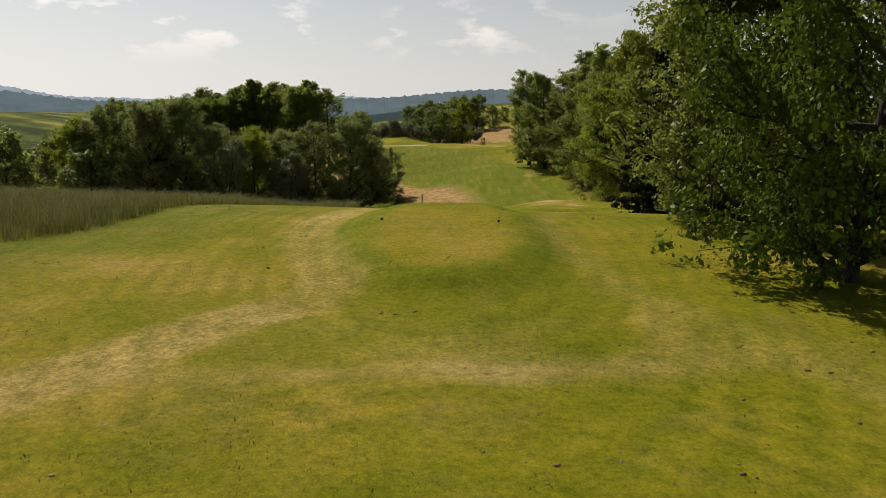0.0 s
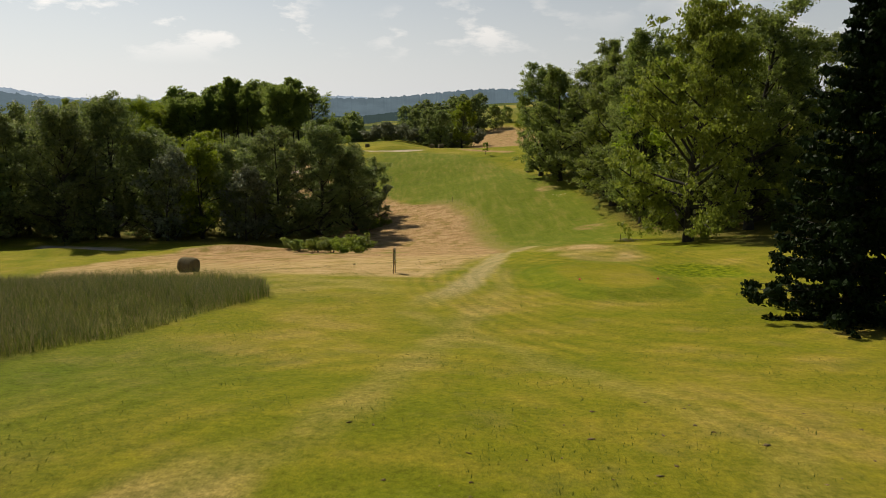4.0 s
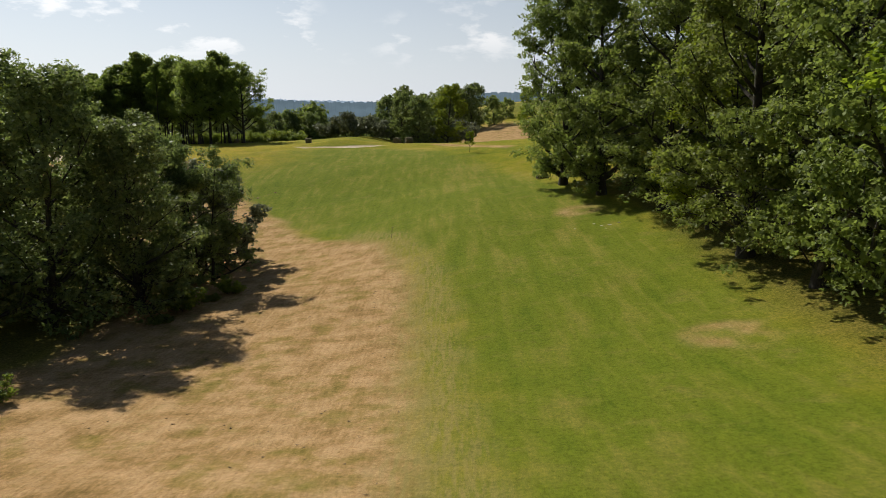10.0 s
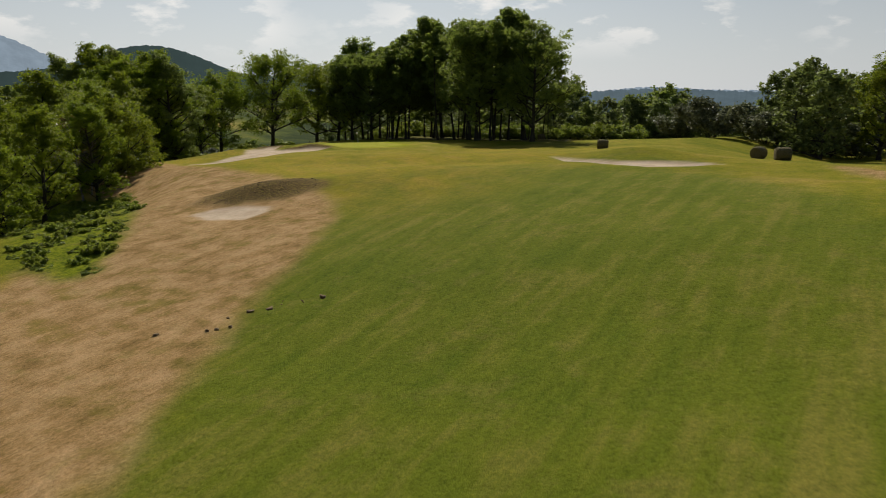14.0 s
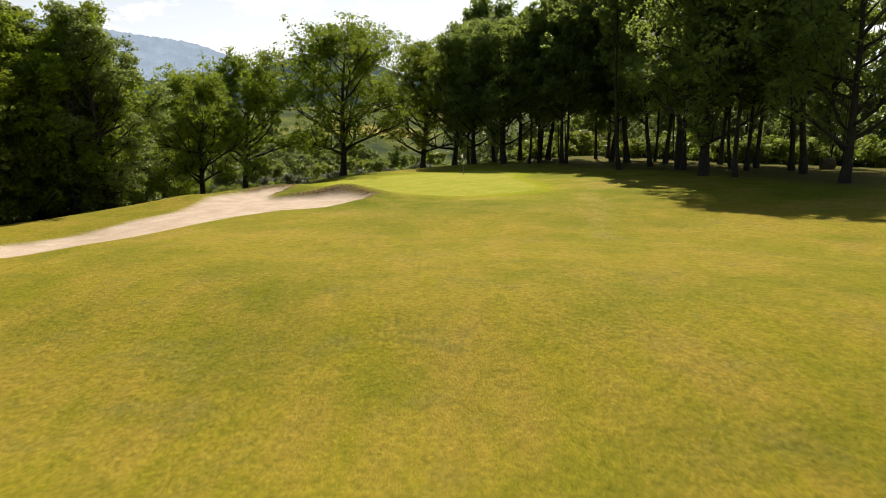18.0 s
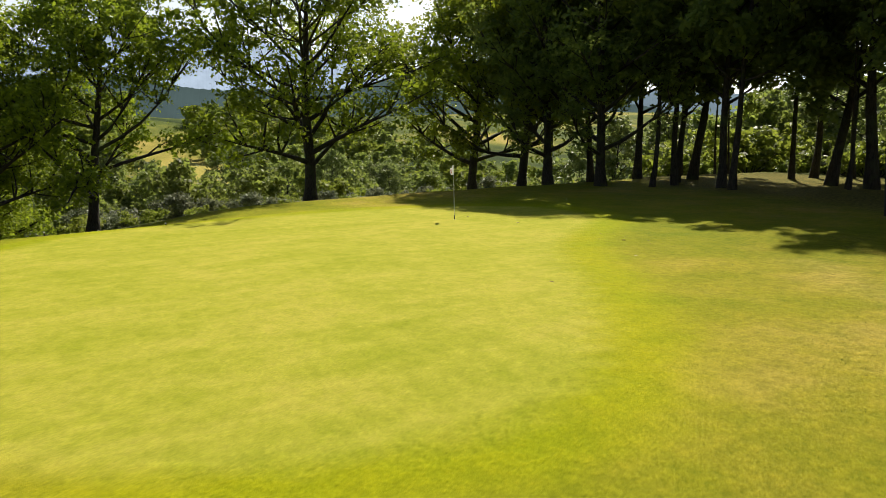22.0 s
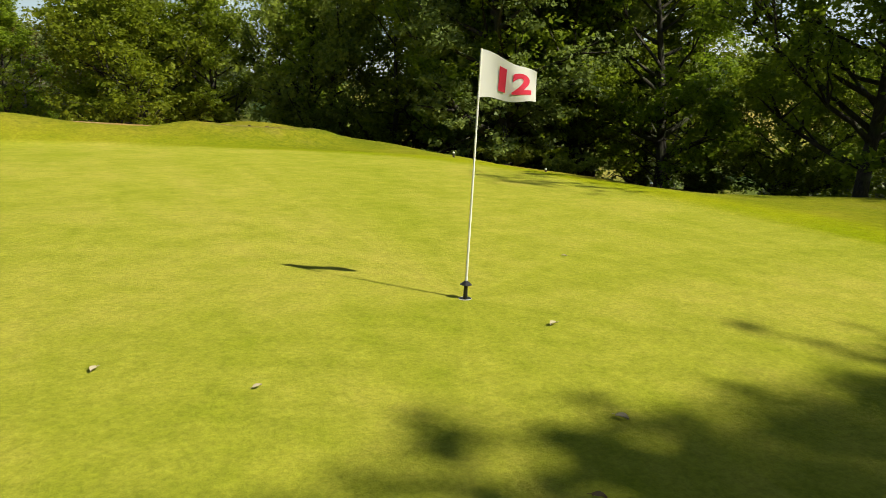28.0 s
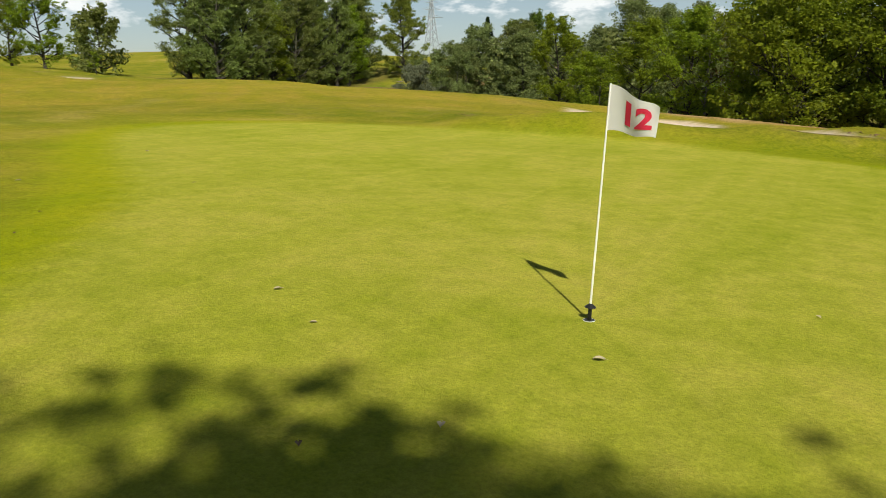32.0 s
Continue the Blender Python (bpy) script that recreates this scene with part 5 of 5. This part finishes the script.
# tee markers
def marker(x, y, mat, label):
    ob = tagged(new("tee_marker"), label, "tee marker", "tee markers")
    ob.matrix_basis = pose(x, y, ground_z(x, y))
    bm = bmesh.new()
    bmesh.ops.create_uvsphere(bm, u_segments=14, v_segments=9, radius=0.06)
    bmesh.ops.scale(bm, vec=(1, 1, 0.85), verts=bm.verts)
    bmesh.ops.translate(bm, vec=(0, 0, 0.07), verts=bm.verts)
    part("ball", bm, mat, ob)
    part("spike", rod(0.015, -0.08, 0.05, 8), BLACK, ob)


marker(77.1, -255.5, BLACK, "small black tee marker on the tee")
marker(81.7, -255.5, BLACK, "small black tee marker on the tee")
marker(92.1, -216.6, RED_PLASTIC, "small red tee marker on the tee")
marker(87.8, -216.9, RED_PLASTIC, "small red tee marker on the tee")

# stake on the fairway's edge
stake = tagged(new("distance_stake"), "thin dark wooden stake on the fairway's edge", "stake")
stake.matrix_basis = pose(82.1, -118.2, ground_z(82.1, -118.2), 0, 3, 0)
part("shaft", box(0.05, 0.05, 1.1, (0, 0, 0.5), 0.006), DARK_WOOD, stake)
part("cap", box(0.07, 0.07, 0.06, (0, 0, 1.06), 0.01), DARK_WOOD, stake)
log = tagged(new("fallen_log"), "short dark log lying beside the trees", "log")
log.matrix_basis = pose(98.95, -98.2, ground_z(98.95, -98.2) + 0.2, 0, 90, 25)
bm = rod(0.22, -0.8, 0.8, 14, 0.18)
bmesh.ops.bevel(bm, geom=bm.edges[:], offset=0.02, segments=1, affect="EDGES")
part("wood", bm, DARK_WOOD, log)
# white sprinkler posts at the edge of the green
for x, y in ((-6.8, -13.6), (-8.6, -11.5), (-9.8, -8.6)):
    post = tagged(new("marker_post"), "small white-topped post at the green's edge", "post", "marker posts")
    post.matrix_basis = pose(x, y, ground_z(x, y))
    part("shaft", box(0.05, 0.05, 0.14, (0, 0, 0.05), 0.006), DARK_WOOD, post)
    part("cap", box(0.06, 0.06, 0.06, (0, 0, 0.13), 0.012), WHITE_PLASTIC, post)

# ---------------------------------------------------------------- tall grass, tufts and litter
STRAW, nt = material("grass_blades")
geo = node(nt, "ShaderNodeNewGeometry")
bc = mixc(nt, geo.outputs["Random Per Island"], rgb(0.13, 0.14, 0.03), rgb(0.36, 0.29, 0.15))
finish(nt, bc, rough=0.8, translucent=0.3, tint=bc)
TUFT, nt = material("tuft_blades")
geo = node(nt, "ShaderNodeNewGeometry")
bc = mixc(nt, geo.outputs["Random Per Island"], rgb(0.07, 0.10, 0.010), rgb(0.21, 0.225, 0.035))
finish(nt, bc, rough=0.8, translucent=0.3, tint=bc)
G = np.random.default_rng(5)


def blades(name, x, y, height, width, mat, label, lean=0.35):
    n = len(x)
    z = land(x, y)
    a = G.uniform(0, 2 * np.pi, n)
    h = height * G.uniform(0.5, 1.25, n)
    w = width * G.uniform(0.6, 1.4, n)
    d = np.stack([np.cos(a), np.sin(a), 0 * a], 1)
    s = np.stack([-np.sin(a), np.cos(a), 0 * a], 1)
    p = np.stack([x, y, z - 0.03], 1)
    mid = p + d * (h * lean * 0.25)[:, None] + np.array([0, 0, 1]) * (h * 0.6)[:, None]
    tip = p + d * (h * lean)[:, None] + np.array([0, 0, 1]) * h[:, None]
    v = np.stack([p - s * w[:, None], p + s * w[:, None], mid + s * (w * 0.7)[:, None], tip, mid - s * (w * 0.7)[:, None]], 1).reshape(-1, 3)
    i = np.arange(n)[:, None] * 5
    f = np.concatenate([i + np.array([[0, 1, 2]]), i + np.array([[0, 2, 4]]), i + np.array([[4, 2, 3]])])
    return tagged(new(name, mesh_from(name, v, f, mat)), label, "grass", kind="stuff")


def spread(n, x0, x1, y0, y1, keep):
    x, y = G.uniform(x0, x1, n), G.uniform(y0, y1, n)
    k = keep(x, y)
    return x[k], y[k]


x, y = spread(560000, 14, 78, -275, -208, lambda x, y: (outline(x, y, TALL_GRASS) < 0.3) & (x > 22 + 10 * G.random(len(x))))
swell = np.clip(0.84 + 0.26 * ripple(x, y, 3.5, 2.0) + 0.24 * ripple(x, y, 1.1, 5.0) + 0.24 * ripple(x, y, 0.45, 8.0), 0.4, 1.4)
leafy = G.random(len(x)) < 0.62
blades("tall_grass", x[leafy], y[leafy], 0.64 * swell[leafy], 0.010, TUFT, "green leaves of tall uncut meadow grass", 0.95)
blades("tall_grass", x[~leafy], y[~leafy], 0.84 * swell[~leafy], 0.0048, STRAW, "tall uncut seeding meadow grass", 0.7)

# tufts left standing in the rough, and clods of soil thrown up by the mower
x, y = spread(150000, 60, 102, -288, -196, lambda x, y: (outline(x, y, TALL_GRASS) > 1) & (along(x, y, TRACK) > 1.6) & (along(x, y, LOW_TRACK) > 1.4) & (ripple(x, y, 2.2, 8.0) + 0.6 * ripple(x, y, 0.7, 3.0) > 0.05))
blades("grass_tufts", x, y, 0.075, 0.010, TUFT, "short uneven tufts of mown grass", 0.7)
x, y = spread(60000, 4, 52, -46, 6, lambda x, y: (green_at(x, y) > 0.32) & (outline(x, y, SAND_GREEN) > 0.5) & (ripple(x, y, 1.7, 5.0) + 0.7 * ripple(x, y, 0.6, 2.0) > 0.1))
blades("grass_tufts", x, y, 0.05, 0.008, TUFT, "short uneven tufts of mown grass", 0.7)
CLOD = plain("clod_soil", (0.17, 0.115, 0.06), 1.0, 0.0, 0.5, 9.0)


def clods(name, x, y, size, label, mat):
    n = len(x)
    z = land(x, y)
    s = size * G.uniform(0.3, 1.0, n) ** 1.6
    base = np.array([[1, 0, 0], [0, 1, 0], [-1, 0, 0], [0, -1, 0], [0, 0, 0.55], [0, 0, -0.5]], float)
    v = (base[None] + G.normal(0, 0.28, (n, 6, 3))) * s[:, None, None] * np.array([1.3, 1.0, 0.8]) + np.stack([x, y, z + 0.2 * s], 1)[:, None]
    f = np.array([[0, 1, 4], [1, 2, 4], [2, 3, 4], [3, 0, 4], [1, 0, 5], [2, 1, 5], [3, 2, 5], [0, 3, 5]])
    return tagged(new(name, mesh_from(name, v.reshape(-1, 3), (np.arange(n)[:, None, None] * 6 + f[None]).reshape(-1, 3), mat)), label, "soil", kind="stuff")


x, y = spread(1700, 60, 100, -286, -240, lambda x, y: ripple(x, y, 5.0, 2.0) + 0.8 * ripple(x, y, 1.9, 7.0) > 0.15)
clods("soil_clods", x, y, 0.055, "dark clods of soil scattered over the turf", CLOD)
x, y = spread(2200, 60, 90, -225, -120, lambda x, y: (outline(x, y, DRY_HOLLOW) < 0) & (ripple(x, y, 4.0, 2.0) > 0.0))
clods("soil_clods", x, y, 0.07, "brown clods scattered over dry grass", CLOD)
x, y = spread(1500, 30, 46, -76, -60, lambda x, y: (oval(x, y, 40.4, -67.0, 5.6, 2.9, 38) < 0.95) & (outline(x, y, SAND_LEFT) > 0.35))
clods("soil_clods", x, y, 0.11, "rough clods on the bunker's earth bank", CLOD)
x, y = spread(900, -6, 12, -26, -16, lambda x, y: np.abs(outline(x, y, SAND_GREEN) - 0.35) < 0.3)
clods("soil_clods", x, y, 0.09, "crumbling earth along the bunker's lip", CLOD)
x, y = spread(40, 58, 64, -93, -86, lambda x, y: np.abs((x - 61.5) * 0.8 - (y + 89.5) * 0.6) < 0.9)
clods("soil_clods", x, y, 0.22, "dark hoof-like pits of soil beside the fairway", CLOD)


# lattice pylons of the power line beyond the tees
STEEL = plain("galvanised_steel", (0.42, 0.44, 0.46), 0.5, 0.6)


def pylon(x, y, z, height, turn):
    ob = tagged(new("power_pylon"), "grey lattice steel power pylon far behind the trees", "pylon", "pylons")
    ob.matrix_basis = pose(x, y, z, 0, 0, turn)
    legs, braces = Wood(), Wood()
    wide = lambda h: 3.4 * (1 - h / height) ** 1.3 + 0.5
    corner = lambda h, k: Vector((wide(h) * (1, 1, -1, -1)[k % 4], wide(h) * (1, -1, -1, 1)[k % 4], h))
    levels = [height * (1 - (1 - i / 9) ** 1.25) for i in range(10)]
    for k in range(4):
        legs.tube([corner(h, k) for h in levels], [0.22] * 10, 4)
        for a, b in zip(levels, levels[1:]):
            braces.tube([corner(a, k), corner(b, k + 1)], [0.11, 0.11], 4)
            braces.tube([corner(a, k + 1), corner(b, k)], [0.11, 0.11], 4)
    parts = [("legs", legs), ("bracing", braces)]
    for h, reach in ((0.70, 7.5), (0.82, 6.0), (0.93, 4.5)):
        for s in (-1, 1):
            arm = Wood()
            for side in (-1, 1):
                arm.tube([(0, side * wide(h * height), h * height), (s * reach, 0, h * height + 0.2)], [0.14, 0.08], 4)
            arm.tube([(0, 0, h * height + 1.8), (s * reach, 0, h * height + 0.2)], [0.12, 0.07], 4)
            parts.append(("cross_arm", arm))
    for nm, w in parts:
        new(nm, mesh_from(nm, [tuple(v) for v in w.v], w.f, STEEL)).parent = ob


pylon(188.3, -368.2, ground_z(188.3, -368.2) - 0.2, 33, 60)
pylon(99.9, -462.7, ground_z(99.9, -462.7) - 0.2, 47, 75)

# long grass left standing below the willow, with a stake and a heap of cut branches
x, y = spread(26000, 98, 110, -188, -172, lambda x, y: (along(x, y, [(100.8, -175.0), (104.5, -179.3), (108.5, -184.5)]) < 1.3 + 0.6 * ripple(x, y, 1.4, 3.0)))
blades("long_grass", x, y, 0.26, 0.007, TUFT, "long green grass left standing below the trees", 0.5)
peg = tagged(new("wooden_stake"), "short dark wooden stake beside cut branches", "stake")
peg.matrix_basis = pose(99.9, -176.0, ground_z(99.9, -176.0), 0, 2, 30)
part("shaft", box(0.06, 0.06, 0.95, (0, 0, 0.42), 0.008), DARK_WOOD, peg)
heap = tagged(new("branch_heap"), "low heap of grey cut branches on the grass", "branches")
heap.matrix_basis = pose(100.9, -176.5, ground_z(100.9, -176.5))
pick = random.Random(31)
for k in range(16):
    stick = Wood()
    a, ln = pick.uniform(-0.6, 0.6), pick.uniform(0.5, 1.1)
    cx, cy, cz = pick.gauss(0, 0.4), pick.gauss(0, 0.2), 0.05 + 0.02 * k
    stick.tube([(cx - math.cos(a) * ln / 2, cy - math.sin(a) * ln / 2, cz), (cx, cy, cz + 0.05), (cx + math.cos(a) * ln / 2, cy + math.sin(a) * ln / 2, cz - 0.02)], [0.035, 0.03, 0.018], 6)
    new("branch", mesh_from("branch", [tuple(v) for v in stick.v], stick.f, DEADWOOD, True)).parent = heap

# pale stones at the edge of the fairway
STONE = plain("limestone", (0.36, 0.33, 0.24), 0.95, 0.0, 0.25, 14.0)


def stone(x, y, size, turn):
    ob = tagged(new("stone"), "flat pale stone lying in the grass", "stone", "stones at the fairway")
    ob.matrix_basis = pose(x, y, ground_z(x, y), 0, 0, turn)
    bm = bmesh.new()
    bmesh.ops.create_icosphere(bm, subdivisions=2, radius=0.72 * size)
    r = random.Random(int(x * 100))
    for v in bm.verts:
        v.co = Vector((v.co.x * 1.5, v.co.y, v.co.z * 0.32 + 0.1 * size)) * (1 + r.gauss(0, 0.06))
    part("rock", bm, STONE, ob)


for lx, ly, ls, lt in ((100.3, -123.3, 0.13, 20), (100.8, -124.2, 0.17, 80), (101.5, -124.2, 0.19, 130), (102.4, -123.9, 0.16, 10), (98.5, -124.2, 0.11, 60), (101.0, -125.2, 0.12, 200)):
    stone(lx, ly, ls, lt)

# a few fallen leaves on the green
LEAF_LITTER = plain("dry_leaf", (0.36, 0.30, 0.19), 0.8)


def fallen_leaf(x, y, size, turn, mat=LEAF_LITTER, label="pale dry leaf lying on the green"):
    ob = tagged(new("fallen_leaf"), label, "leaf", "fallen leaves")
    ob.matrix_basis = pose(x, y, ground_z(x, y) + 0.012, 0, 0, turn)
    bm = bmesh.new()
    rows = []
    for i in range(7):
        u = i / 6
        w = 0.36 * math.sin(math.pi * (0.08 + 0.88 * u)) * (1.15 - 0.5 * u)
        rows.append([bm.verts.new((size * (u - 0.5), size * w * k, size * (0.16 * abs(k) + 0.10 * math.sin(3 * u)))) for k in (-1, 0, 1)])
    for a, b in zip(rows, rows[1:]):
        for k in range(2):
            bm.faces.new((a[k], b[k], b[k + 1], a[k + 1]))
    part("blade", bm, mat, ob)
    stalk = Wood()
    stalk.tube([(-size * 0.5, 0, 0.01), (-size * 0.8, size * 0.05, 0.004)], [size * 0.025, size * 0.015], 5)
    new("stalk", mesh_from("stalk", [tuple(v) for v in stalk.v], stalk.f, mat)).parent = ob


for lx, ly, ls, lt in ((-0.32, 0.89, 0.09, 20), (0.3, 2.47, 0.085, 110), (2.96, 0.76, 0.08, 60), (2.1, 1.35, 0.06, 200), (-1.9, -1.2, 0.06, 310), (12.2, -6.1, 0.09, 15), (10.9, -2.0, 0.08, 240)):
    fallen_leaf(lx, ly, ls, lt)
BROWN_LITTER = plain("brown_leaf", (0.13, 0.085, 0.04), 0.8)
for lx, ly, ls, lt in ((8.7, 0.0, 0.10, 40), (8.2, 0.6, 0.06, 190), (7.2, 0.6, 0.06, 300), (8.1, -0.4, 0.06, 90), (9.2, 0.5, 0.07, 150), (8.1, -3.4, 0.06, 250), (9.6, 0.1, 0.07, 330), (0.95, 3.1, 0.07, 130)):
    fallen_leaf(lx, ly, ls, lt, BROWN_LITTER, "brown dry leaf lying on the green")
